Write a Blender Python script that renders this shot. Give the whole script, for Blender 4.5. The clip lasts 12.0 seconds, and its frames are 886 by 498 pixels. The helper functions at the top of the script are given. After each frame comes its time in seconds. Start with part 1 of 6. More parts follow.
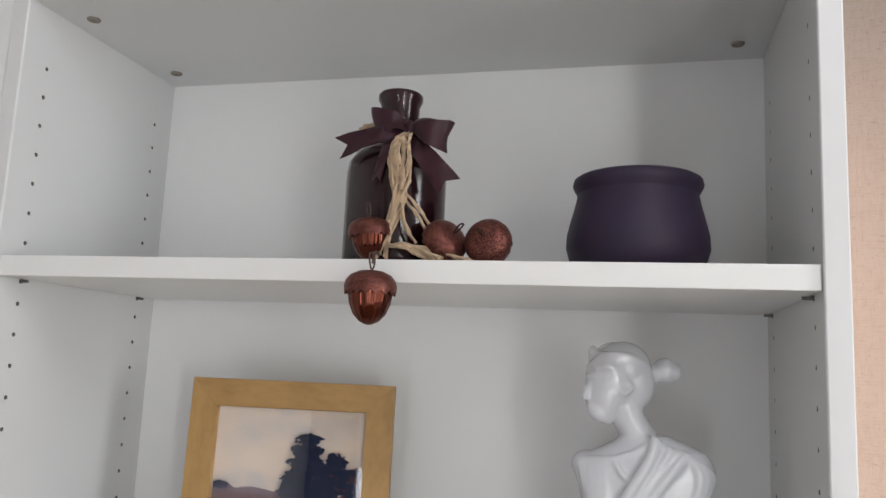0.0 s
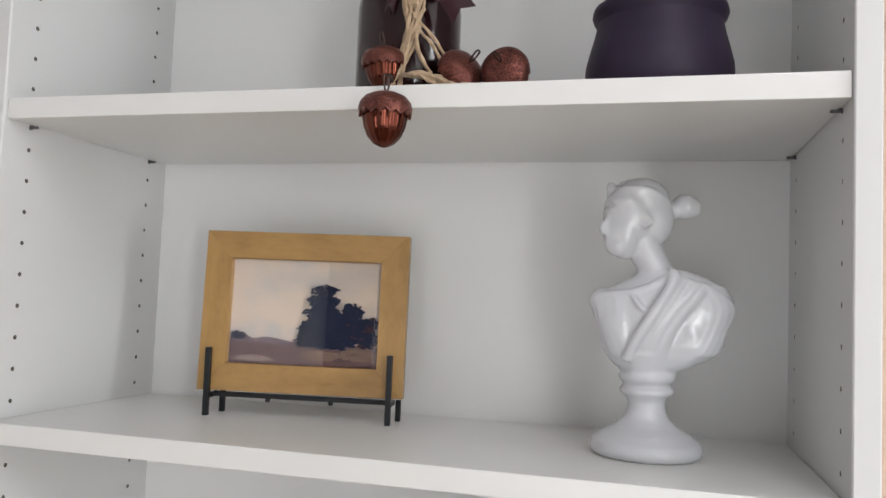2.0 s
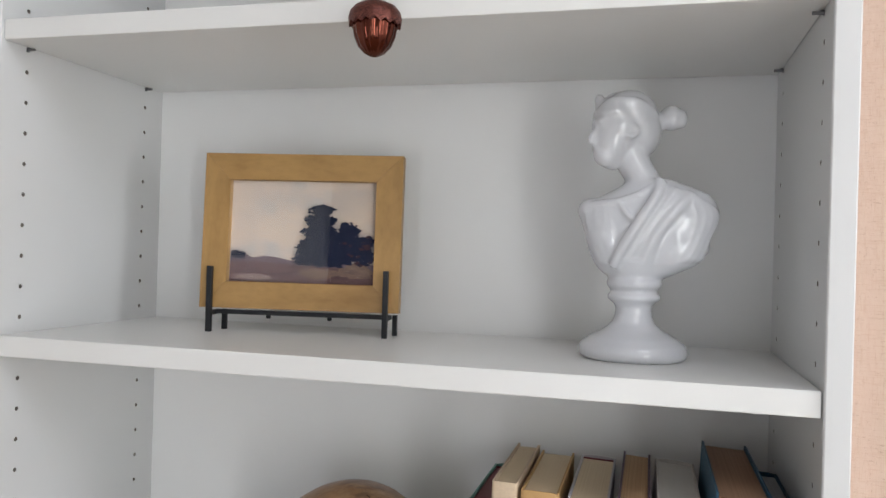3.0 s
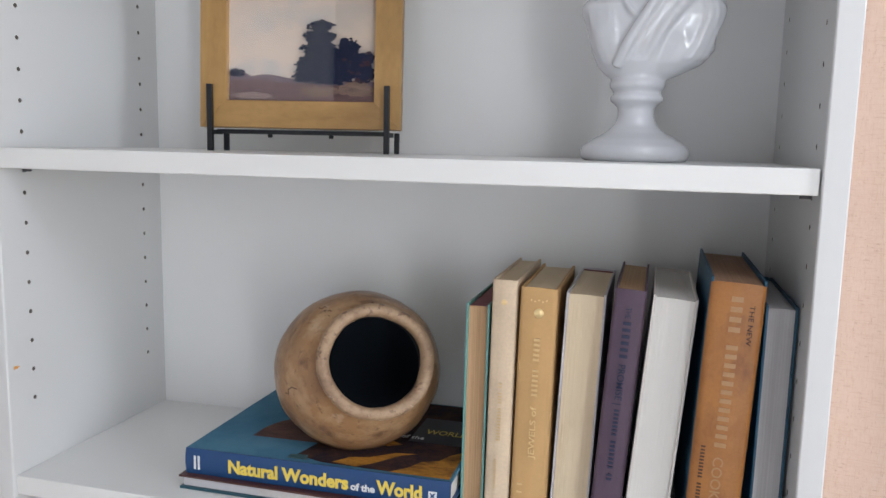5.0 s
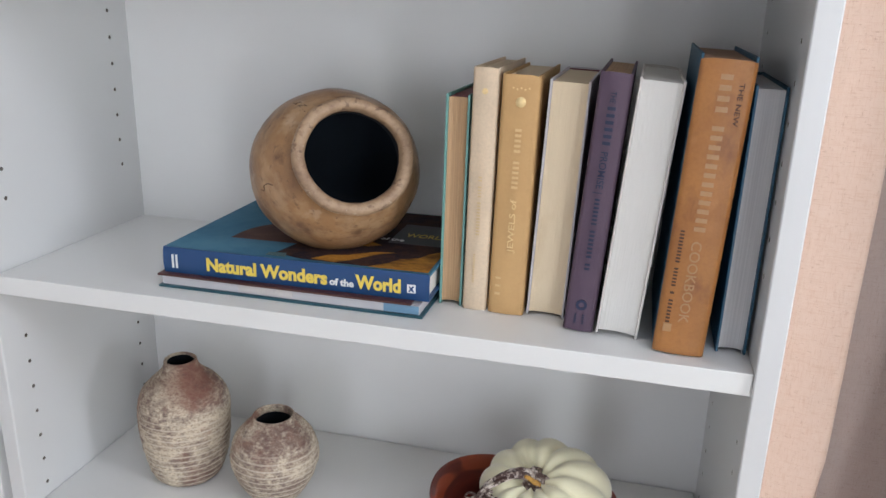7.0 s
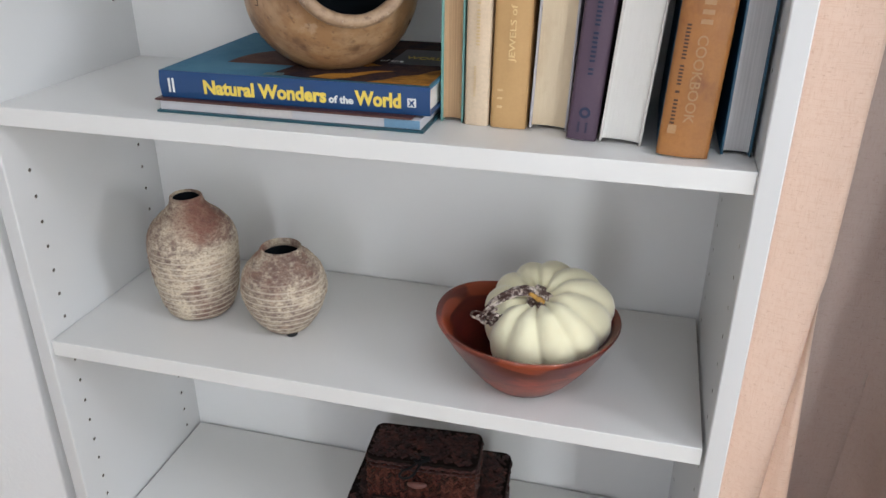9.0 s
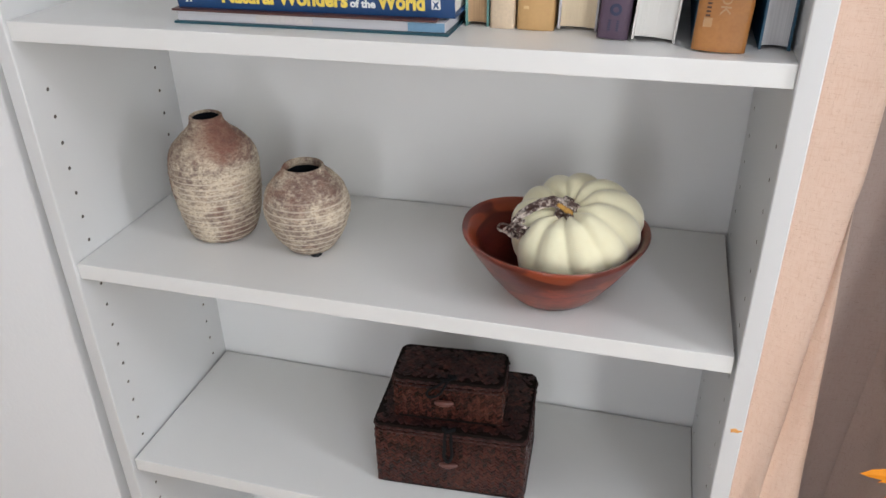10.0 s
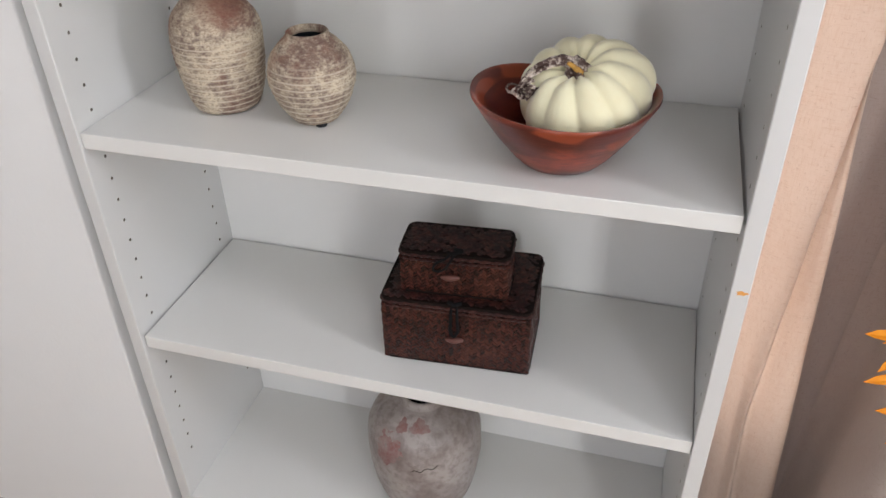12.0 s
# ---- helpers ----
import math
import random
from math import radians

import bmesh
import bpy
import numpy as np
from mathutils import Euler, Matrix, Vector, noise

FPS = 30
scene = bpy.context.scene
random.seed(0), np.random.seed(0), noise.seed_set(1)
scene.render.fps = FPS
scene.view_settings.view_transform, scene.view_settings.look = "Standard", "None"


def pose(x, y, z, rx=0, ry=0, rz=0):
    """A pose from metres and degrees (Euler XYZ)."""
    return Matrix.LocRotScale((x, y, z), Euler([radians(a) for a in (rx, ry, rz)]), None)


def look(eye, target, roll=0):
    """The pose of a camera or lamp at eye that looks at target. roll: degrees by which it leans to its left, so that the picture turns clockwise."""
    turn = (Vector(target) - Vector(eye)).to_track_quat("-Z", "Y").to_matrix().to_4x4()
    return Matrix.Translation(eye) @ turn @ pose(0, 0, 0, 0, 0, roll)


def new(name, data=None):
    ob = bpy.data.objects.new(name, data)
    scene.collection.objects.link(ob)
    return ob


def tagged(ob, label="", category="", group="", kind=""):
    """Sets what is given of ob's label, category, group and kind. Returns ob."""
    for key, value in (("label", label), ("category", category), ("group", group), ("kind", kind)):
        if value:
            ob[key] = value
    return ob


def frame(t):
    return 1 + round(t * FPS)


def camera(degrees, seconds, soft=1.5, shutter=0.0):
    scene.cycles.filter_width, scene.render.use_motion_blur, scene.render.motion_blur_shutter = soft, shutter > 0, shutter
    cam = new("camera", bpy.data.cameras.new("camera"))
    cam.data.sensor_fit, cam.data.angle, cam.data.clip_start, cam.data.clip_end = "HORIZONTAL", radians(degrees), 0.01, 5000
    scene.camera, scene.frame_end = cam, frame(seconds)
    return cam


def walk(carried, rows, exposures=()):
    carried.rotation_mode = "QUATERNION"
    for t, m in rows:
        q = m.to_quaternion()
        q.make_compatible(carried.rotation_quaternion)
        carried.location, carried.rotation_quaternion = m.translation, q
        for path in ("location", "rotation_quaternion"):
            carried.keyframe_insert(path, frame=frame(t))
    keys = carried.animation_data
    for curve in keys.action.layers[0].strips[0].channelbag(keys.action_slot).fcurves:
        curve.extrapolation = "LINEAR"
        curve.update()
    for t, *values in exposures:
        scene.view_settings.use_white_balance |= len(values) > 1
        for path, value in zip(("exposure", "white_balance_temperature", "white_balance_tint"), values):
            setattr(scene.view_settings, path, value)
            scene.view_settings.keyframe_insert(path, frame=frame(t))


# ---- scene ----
cam = camera(59.3, 12.0)
PATH = [
    (0, (0.244, -0.649, 1.635), (-0.242, 1.268, 1.929), 2.6),
    (0.5, (0.226, -0.656, 1.607), (-0.257, 1.266, 1.877), 2.8),
    (1, (0.228, -0.651, 1.585), (-0.273, 1.271, 1.817), 2.9),
    (1.5, (0.233, -0.642, 1.567), (-0.273, 1.285, 1.747), 2.6),
    (2, (0.238, -0.628, 1.543), (-0.273, 1.301, 1.669), 2.3),
    (2.5, (0.246, -0.635, 1.522), (-0.265, 1.297, 1.591), 1.9),
    (4.5, (0.263, -0.651, 1.44), (-0.264, 1.269, 1.246), 1.2),
    (5, (0.262, -0.647, 1.418), (-0.258, 1.266, 1.151), 1.2),
    (5.5, (0.264, -0.646, 1.403), (-0.243, 1.257, 1.058), 1.2),
    (6, (0.266, -0.638, 1.387), (-0.233, 1.251, 0.958), 1.3),
    (6.5, (0.267, -0.636, 1.365), (-0.215, 1.236, 0.851), 1.4),
    (7, (0.271, -0.638, 1.348), (-0.194, 1.21, 0.741), 1.6),
    (9, (0.285, -0.656, 1.279), (-0.175, 1.085, 0.41), 0.2),
    (9.5, (0.275, -0.664, 1.259), (-0.2, 1.043, 0.333), -0.5),
    (10, (0.275, -0.666, 1.239), (-0.207, 1.008, 0.255), -1.2),
    (10.5, (0.275, -0.674, 1.218), (-0.208, 0.968, 0.183), -1.7),
    (11, (0.28, -0.686, 1.201), (-0.201, 0.93, 0.125), -1.9),
    (11.5, (0.282, -0.692, 1.186), (-0.197, 0.902, 0.077), -1.7),
    (12, (0.282, -0.696, 1.174), (-0.193, 0.881, 0.04), -1.3),
]
walk(cam, [(t, look(eye, target, roll)) for t, eye, target, roll in PATH], [(0, -0.05, 6580, 12), (1.5, 0.08, 6650, 12), (3, 0.04, 6500, 11), (5, 0.08, 6250, 12), (7, 0.12, 6200, 12), (8.5, 0.15, 6250, 11), (10, 0.15, 6450, 12), (12, 0.16, 6600, 13)])

# ---- light ----
world = bpy.data.worlds.new("world")
scene.world = world
world.use_nodes = True
wn = world.node_tree
sky = wn.nodes.new("ShaderNodeTexSky")
sky.sky_type, sky.sun_disc, sky.sun_elevation, sky.sun_rotation = "NISHITA", False, radians(40), radians(150)
wn.links.new(sky.outputs["Color"], wn.nodes["Background"].inputs["Color"])
wn.nodes["Background"].inputs["Strength"].default_value = 0.12


def window_light(name, eye, target, w, h, watts, color):
    """The daylight of one window opening, or the added overhead lamp."""
    lamp = bpy.data.lights.new(name, "AREA")
    lamp.shape, lamp.size, lamp.size_y, lamp.energy, lamp.color = "RECTANGLE", w, h, watts, color
    ob = new(name, lamp)
    ob.matrix_world = look(eye, target)
    return ob


window_light("rear_window_light", (1.64, -2.27, 1.25), (1.64, 0, 1.25), 0.30, 1.9, 19, (0.94, 0.985, 0.98))
window_light("sidelight_light", (0.07, -2.27, 0.875), (0.07, 0, 0.875), 0.20, 1.15, 5.0, (0.90, 0.935, 1.0))
window_light("patio_light", (1.87, -0.60, 1.70), (0, -0.60, 1.70), 0.32, 1.5, 14.5, (0.93, 0.965, 0.98))
# Overhead lamp with no seen source, added to brighten the shelf tops.
window_light("overhead_light", (0.70, -1.08, 2.56), (0.70, -1.08, 0), 0.70, 0.80, 7, (0.88, 0.91, 1.0))
window_light("curtain_window_light", (1.04, 0.335, 1.10), (1.04, -2, 1.10), 1.25, 1.6, 26, (1.0, 0.975, 0.94))

# ---- materials ----


def mat(name, color, rough=0.5, metal=0.0, big=(3.0, 0.0), fine=(60.0, 0.0), bump=(0.0, 0.0), tint=None, stretch=(1, 1, 1), coat=0.0, sheen=0.0, translucent=0.0, island=0.0, spec=0.5, edge=(0.42, 0.72)):
    """A surface with colour variation at two scales (scale per metre, amount) and fine relief."""
    m = bpy.data.materials.new(name)
    m.use_nodes = True
    t = m.node_tree
    n, link = t.nodes, t.links.new
    b = n["Principled BSDF"]
    b.inputs["Roughness"].default_value, b.inputs["Metallic"].default_value = rough, metal
    b.inputs["Coat Weight"].default_value, b.inputs["Sheen Weight"].default_value = coat, sheen
    b.inputs["Coat Roughness"].default_value, b.inputs["Specular IOR Level"].default_value = 0.08, spec
    co = n.new("ShaderNodeTexCoord")
    mp = n.new("ShaderNodeMapping")
    mp.inputs["Scale"].default_value = stretch
    link(co.outputs["Object"], mp.inputs["Vector"])
    col = n.new("ShaderNodeRGB")
    col.outputs[0].default_value = (*color, 1)
    out = col.outputs[0]
    other = tint or tuple(c * 0.45 for c in color)
    for (scale, amount), detail in ((big, 4.0), (fine, 6.0)):
        if amount <= 0:
            continue
        tex = n.new("ShaderNodeTexNoise")
        tex.inputs["Scale"].default_value, tex.inputs["Detail"].default_value, tex.inputs["Roughness"].default_value = scale, detail, 0.62
        link(mp.outputs[0], tex.inputs["Vector"])
        rg = n.new("ShaderNodeMapRange")
        rg.inputs["From Min"].default_value, rg.inputs["From Max"].default_value = edge
        rg.inputs["To Max"].default_value = amount
        link(tex.outputs["Fac"], rg.inputs["Value"])
        mx = n.new("ShaderNodeMix")
        mx.data_type = "RGBA"
        link(rg.outputs[0], mx.inputs[0])
        link(out, mx.inputs[6])
        mx.inputs[7].default_value = (*other, 1)
        out = mx.outputs[2]
    if island > 0:
        geo = n.new("ShaderNodeNewGeometry")
        rg = n.new("ShaderNodeMapRange")
        rg.inputs["To Min"].default_value, rg.inputs["To Max"].default_value = 1 - island, 1 + island
        link(geo.outputs["Random Per Island"], rg.inputs["Value"])
        sc = n.new("ShaderNodeVectorMath")
        sc.operation = "SCALE"
        link(out, sc.inputs[0])
        link(rg.outputs[0], sc.inputs["Scale"])
        out = sc.outputs[0]
    link(out, b.inputs["Base Color"])
    if bump[1] > 0:
        tex = n.new("ShaderNodeTexNoise")
        tex.inputs["Scale"].default_value, tex.inputs["Detail"].default_value = bump[0], 4
        link(mp.outputs[0], tex.inputs["Vector"])
        bp = n.new("ShaderNodeBump")
        bp.inputs["Strength"].default_value, bp.inputs["Distance"].default_value = bump[1], 0.002
        link(tex.outputs["Fac"], bp.inputs["Height"])
        link(bp.outputs[0], b.inputs["Normal"])
    if translucent > 0:
        tr = n.new("ShaderNodeBsdfTranslucent")
        link(out, tr.inputs["Color"])
        ms = n.new("ShaderNodeMixShader")
        ms.inputs[0].default_value = translucent
        link(b.outputs[0], ms.inputs[1])
        link(tr.outputs[0], ms.inputs[2])
        link(ms.outputs[0], n["Material Output"].inputs["Surface"])
    return m


def layer(m, color, scale, lo, hi, amount, stretch=(1, 1, 1), seed=0.0, detail=5.0):
    """Lays patches of another colour over a surface, cut out of noise between lo and hi."""
    n, link = m.node_tree.nodes, m.node_tree.links.new
    b = n["Principled BSDF"]
    under = b.inputs["Base Color"].links[0].from_socket
    co, mp, tex, rg, mx = (n.new("ShaderNode" + k) for k in ("TexCoord", "Mapping", "TexNoise", "MapRange", "Mix"))
    mp.inputs["Scale"].default_value, mp.inputs["Location"].default_value = stretch, (seed, seed * 0.6, seed * 1.3)
    tex.inputs["Scale"].default_value, tex.inputs["Detail"].default_value, tex.inputs["Roughness"].default_value = scale, detail, 0.6
    rg.inputs["From Min"].default_value, rg.inputs["From Max"].default_value, rg.inputs["To Max"].default_value = lo, hi, amount
    mx.data_type = "RGBA"
    mx.inputs[7].default_value = (*color, 1)
    link(co.outputs["Object"], mp.inputs["Vector"])
    link(mp.outputs[0], tex.inputs["Vector"])
    link(tex.outputs["Fac"], rg.inputs["Value"])
    link(rg.outputs[0], mx.inputs[0])
    link(under, mx.inputs[6])
    link(mx.outputs[2], b.inputs["Base Color"])
    for other in [l for l in m.node_tree.links if l.from_socket == under and l.to_node.type == "BSDF_TRANSLUCENT"]:
        link(mx.outputs[2], other.to_socket)
    return m


def lines_mat(name, color, dark, scale, axis, rough=0.7, amount=0.5):
    """Paper edges: fine uneven lines along one axis."""
    squash = [60.0, 60.0, 60.0]
    squash["XYZ".index(axis)] = scale
    for i in range(3):
        if "XYZ"[i] != axis:
            squash[i] = 3.0
    return mat(name, color, rough, 0, (1.0, amount), (3.0, amount * 0.7), (1.0, 0.25), dark, tuple(squash))


def glitter_mat():
    m = bpy.data.materials.new("copper_glitter")
    m.use_nodes = True
    n, link = m.node_tree.nodes, m.node_tree.links.new
    b = n["Principled BSDF"]
    co, vo = n.new("ShaderNodeTexCoord"), n.new("ShaderNodeTexVoronoi")
    vo.inputs["Scale"].default_value = 1900
    link(co.outputs["Object"], vo.inputs["Vector"])
    ramp = n.new("ShaderNodeValToRGB")
    ramp.color_ramp.elements[0].color, ramp.color_ramp.elements[1].color = (0.036, 0.011, 0.010, 1), (0.36, 0.120, 0.090, 1)
    ramp.color_ramp.elements[0].position = 0.25
    sp = n.new("ShaderNodeSeparateColor")
    link(vo.outputs["Color"], sp.inputs[0])
    link(sp.outputs[0], ramp.inputs[0])
    link(ramp.outputs[0], b.inputs["Base Color"])
    bp = n.new("ShaderNodeBump")
    bp.inputs["Strength"].default_value, bp.inputs["Distance"].default_value = 0.9, 0.001
    link(sp.outputs[1], bp.inputs["Height"])
    link(bp.outputs[0], b.inputs["Normal"])
    b.inputs["Metallic"].default_value, b.inputs["Roughness"].default_value = 0.75, 0.38
    return m


def glass_mat(name, color, rough=0.03):
    m = bpy.data.materials.new(name)
    m.use_nodes = True
    b = m.node_tree.nodes["Principled BSDF"]
    b.inputs["Base Color"].default_value = (*color, 1)
    b.inputs["Transmission Weight"].default_value, b.inputs["Roughness"].default_value, b.inputs["IOR"].default_value = 1, rough, 1.48
    return m


WHITE = mat("white_melamine", (0.665, 0.667, 0.665), 0.34, 0, (2.5, 0.035), (40, 0.02), (900, 0.02), (0.66, 0.66, 0.62))
SHELF = mat("white_foil_shelf", (0.77, 0.768, 0.752), 0.30, 0, (3.0, 0.035), (50, 0.02), (1200, 0.025), (0.66, 0.66, 0.62))
BACKW = mat("white_fibreboard", (0.84, 0.84, 0.835), 0.45, 0, (2.0, 0.04), (30, 0.02), (700, 0.03), (0.64, 0.64, 0.62))
DARKHOLE = mat("raw_board", (0.26, 0.23, 0.20), 0.9, 0, (200, 0.3), (900, 0.3))
STEEL = mat("zinc_steel", (0.20, 0.20, 0.21), 0.38, 1, (80, 0.2), (400, 0.15))
WALLP = mat("white_wall_paint", (0.80, 0.80, 0.80), 0.75, 0, (1.2, 0.04), (25, 0.03), (160, 0.22), (0.70, 0.70, 0.71))
CEIL = mat("ceiling_paint", (0.78, 0.78, 0.77), 0.85, 0, (1.0, 0.04), (30, 0.03), (120, 0.2), (0.66, 0.66, 0.66))
FLOORW = mat("oak_boards", (0.33, 0.22, 0.13), 0.45, 0, (2.0, 0.5), (30, 0.4), (60, 0.1), None, (1, 12, 1), island=0.25)
# Copies of one linen: fold light and shade are put into the colours.
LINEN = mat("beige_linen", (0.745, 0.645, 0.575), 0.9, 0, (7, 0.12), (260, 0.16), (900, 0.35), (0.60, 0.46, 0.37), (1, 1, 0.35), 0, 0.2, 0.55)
LINEN_SHADE = mat("shaded_linen", (0.44, 0.365, 0.33), 0.9, 0, (7, 0.15), (260, 0.20), (900, 0.35), (0.38, 0.29, 0.25), (1, 1, 0.35), 0, 0.2)
for cloth, thick, dark in ((LINEN, (0.56, 0.40, 0.30), (0.34, 0.21, 0.14)), (LINEN_SHADE, (0.34, 0.26, 0.22), (0.17, 0.115, 0.095))):
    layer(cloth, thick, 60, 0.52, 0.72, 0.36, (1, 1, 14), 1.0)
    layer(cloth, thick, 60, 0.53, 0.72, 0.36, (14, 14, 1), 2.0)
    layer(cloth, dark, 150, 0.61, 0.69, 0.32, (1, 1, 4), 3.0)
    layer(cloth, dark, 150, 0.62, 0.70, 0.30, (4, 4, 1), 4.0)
CHIP = mat("orange_wax_mark", (0.85, 0.36, 0.06), 0.6, 0, (300, 0.4), (900, 0.3), (700, 0.4), (0.7, 0.5, 0.3))
LEAFO = mat("orange_leaf", (0.92, 0.36, 0.01), 0.6, 0, (60, 0.35), (400, 0.2), (500, 0.3), (0.80, 0.22, 0.01), translucent=0.25)
AMBER = glass_mat("amber_glass", (0.058, 0.015, 0.021), 0.12)
AMBER.node_tree.nodes["Principled BSDF"].inputs["Transmission Weight"].default_value = 0.75
RIBBON = mat("burgundy_satin", (0.025, 0.006, 0.011), 0.40, 0, (40, 0.25), (900, 0.25), (1500, 0.12), (0.060, 0.016, 0.026), sheen=0.05, spec=0.25)
JUTE = mat("jute_twine", (0.52, 0.375, 0.245), 0.9, 0, (60, 0.35), (500, 0.5), (900, 0.8), (0.36, 0.24, 0.13), sheen=0.2)
GLITTER = glitter_mat()
COPPER = mat("copper_mirror", (0.115, 0.033, 0.022), 0.06, 1, (70, 0.5), (600, 0.15), (0, 0), (0.16, 0.05, 0.03))
WIRE = mat("dark_wire", (0.06, 0.035, 0.03), 0.45, 0.6, (200, 0.2))
AUBERG = mat("aubergine_matte", (0.026, 0.017, 0.038), 0.52, 0, (14, 0.20), (300, 0.12), (900, 0.05), (0.048, 0.028, 0.050), spec=0.3)
BUST = mat("white_glazed_plaster", (0.62, 0.63, 0.66), 0.17, 0, (18, 0.06), (200, 0.03), (70, 0.03), (0.66, 0.67, 0.70), coat=0.35)
PINE = mat("honey_wood", (0.42, 0.245, 0.085), 0.42, 0, (9, 0.62), (60, 0.30), (60, 0.12), (0.22, 0.110, 0.032), (2.2, 2, 1), edge=(0.46, 0.74))
PINEH = mat("honey_wood_level", (0.42, 0.245, 0.085), 0.42, 0, (9, 0.62), (60, 0.30), (60, 0.12), (0.22, 0.110, 0.032), (1, 2, 2.2), edge=(0.46, 0.74))
layer(PINE, (0.15, 0.070, 0.020), 16, 0.60, 0.68, 0.55, (1, 1, 0.25), 1.0)
layer(PINEH, (0.15, 0.070, 0.020), 16, 0.60, 0.68, 0.55, (0.3, 1, 1), 2.0)
IRON = mat("black_iron", (0.016, 0.017, 0.020), 0.48, 0.3, (60, 0.3), (500, 0.2), (800, 0.1))
CLAY = mat("aged_clay", (0.33, 0.180, 0.080), 0.33, 0, (13, 0.7), (70, 0.45), (60, 0.40), (0.20, 0.105, 0.055), (1, 1, 1.6), edge=(0.44, 0.66))
layer(CLAY, (0.50, 0.335, 0.190), 19, 0.50, 0.62, 0.50, (1, 1, 2.2), 1.7)
layer(CLAY, (0.100, 0.048, 0.027), 21, 0.52, 0.64, 0.68, (1, 1, 2.2), 5.2)
layer(CLAY, (0.55, 0.42, 0.30), 36, 0.62, 0.70, 0.40, (1, 1, 1), 9.1)
layer(CLAY, (0.075, 0.038, 0.023), 110, 0.60, 0.68, 0.45, (1, 1, 2.0), 3.4)
CLAYRIM = mat("worn_clay_rim", (0.38, 0.255, 0.155), 0.5, 0, (30, 0.6), (160, 0.5), (150, 0.45), (0.16, 0.085, 0.05), edge=(0.46, 0.68))
layer(CLAYRIM, (0.55, 0.45, 0.36), 170, 0.65, 0.69, 0.70, (1, 1, 1), 2.2)
layer(CLAYRIM, (0.10, 0.05, 0.03), 60, 0.58, 0.64, 0.7, (1, 1, 1), 6.2)
# Near-black blue puts the shade of the vessel hollows into the colour.
CLAYIN = mat("hollow_shade", (0.003, 0.008, 0.016), 0.95, 0, (20, 0.4), (200, 0.2), (80, 0.1))

def stoneware(name, seed, rust_at, rust_size, pitch, ridge_top):
    """Chalky cream clay with dark speckle, violet-brown stains, one rust patch and pale worn ridge lines."""
    m = mat(name, (0.68, 0.585, 0.44), 0.88, 0, (55, 0.45), (300, 0.75), (220, 1.0), (0.24, 0.155, 0.12), (1, 1, 1.7), edge=(0.47, 0.66))
    t = m.node_tree
    n, link = t.nodes, t.links.new
    b = n["Principled BSDF"]
    out = b.inputs["Base Color"].links[0].from_socket
    co = n.new("ShaderNodeTexCoord")
    sh = n.new("ShaderNodeVectorMath")
    sh.inputs[1].default_value = (seed, seed * 0.7, 0)
    link(co.outputs["Object"], sh.inputs[0])

    def spots(scale, lo, hi, stretch=1.0, rough=0.65):
        mp, tex, rg = n.new("ShaderNodeMapping"), n.new("ShaderNodeTexNoise"), n.new("ShaderNodeMapRange")
        mp.inputs["Scale"].default_value = (1, 1, stretch)
        tex.inputs["Scale"].default_value, tex.inputs["Detail"].default_value, tex.inputs["Roughness"].default_value = scale, 6, rough
        rg.inputs["From Min"].default_value, rg.inputs["From Max"].default_value = lo, hi
        link(sh.outputs[0], mp.inputs["Vector"])
        link(mp.outputs[0], tex.inputs["Vector"])
        link(tex.outputs["Fac"], rg.inputs["Value"])
        return rg.outputs[0]

    def maths(op, a, c):
        q = n.new("ShaderNodeMath")
        q.operation = op
        for k, v in enumerate((a, c)):
            if isinstance(v, float):
                q.inputs[k].default_value = v
            else:
                link(v, q.inputs[k])
        return q.outputs[0]

    def over(base, fac, color):
        mx = n.new("ShaderNodeMix")
        mx.data_type = "RGBA"
        link(fac, mx.inputs[0])
        link(base, mx.inputs[6])
        mx.inputs[7].default_value = (*color, 1)
        return mx.outputs[2]

    sep = n.new("ShaderNodeSeparateXYZ")
    link(co.outputs["Object"], sep.inputs[0])
    low = n.new("ShaderNodeMapRange")
    low.inputs["From Min"].default_value, low.inputs["From Max"].default_value = ridge_top + 0.012, ridge_top - 0.012
    link(sep.outputs["Z"], low.inputs["Value"])
    # stains, broken up by horizontal scraping
    stain = maths("MULTIPLY", spots(19, 0.44, 0.56), spots(110, 0.36, 0.58, 1.7))
    out = over(out, maths("MULTIPLY", stain, 0.72), (0.12, 0.066, 0.066))
    out = over(out, maths("MULTIPLY", spots(230, 0.59, 0.68, 1.5), 0.6), (0.09, 0.05, 0.045))
    out = over(out, maths("MULTIPLY", spots(27, 0.56, 0.66), 0.55), (0.30, 0.15, 0.11))
    d = n.new("ShaderNodeVectorMath")
    d.operation = "DISTANCE"
    d.inputs[1].default_value = rust_at
    link(co.outputs["Object"], d.inputs[0])
    near = n.new("ShaderNodeMapRange")
    near.inputs["From Min"].default_value, near.inputs["From Max"].default_value = rust_size, rust_size * 0.45
    link(maths("ADD", d.outputs["Value"], maths("MULTIPLY", spots(60, 0.3, 0.7), 0.018)), near.inputs["Value"])
    out = over(out, maths("MULTIPLY", near.outputs[0], 0.85), (0.23, 0.090, 0.062))
    wv, line = n.new("ShaderNodeTexWave"), n.new("ShaderNodeMapRange")
    wv.bands_direction = "Z"
    wv.inputs["Scale"].default_value, wv.inputs["Distortion"].default_value = 0.314 / pitch, 0.5
    wv.inputs["Detail"].default_value, wv.inputs["Detail Scale"].default_value = 3, 0.12
    link(co.outputs["Object"], wv.inputs["Vector"])
    line.inputs["From Min"].default_value, line.inputs["From Max"].default_value = 0.26, 0.06
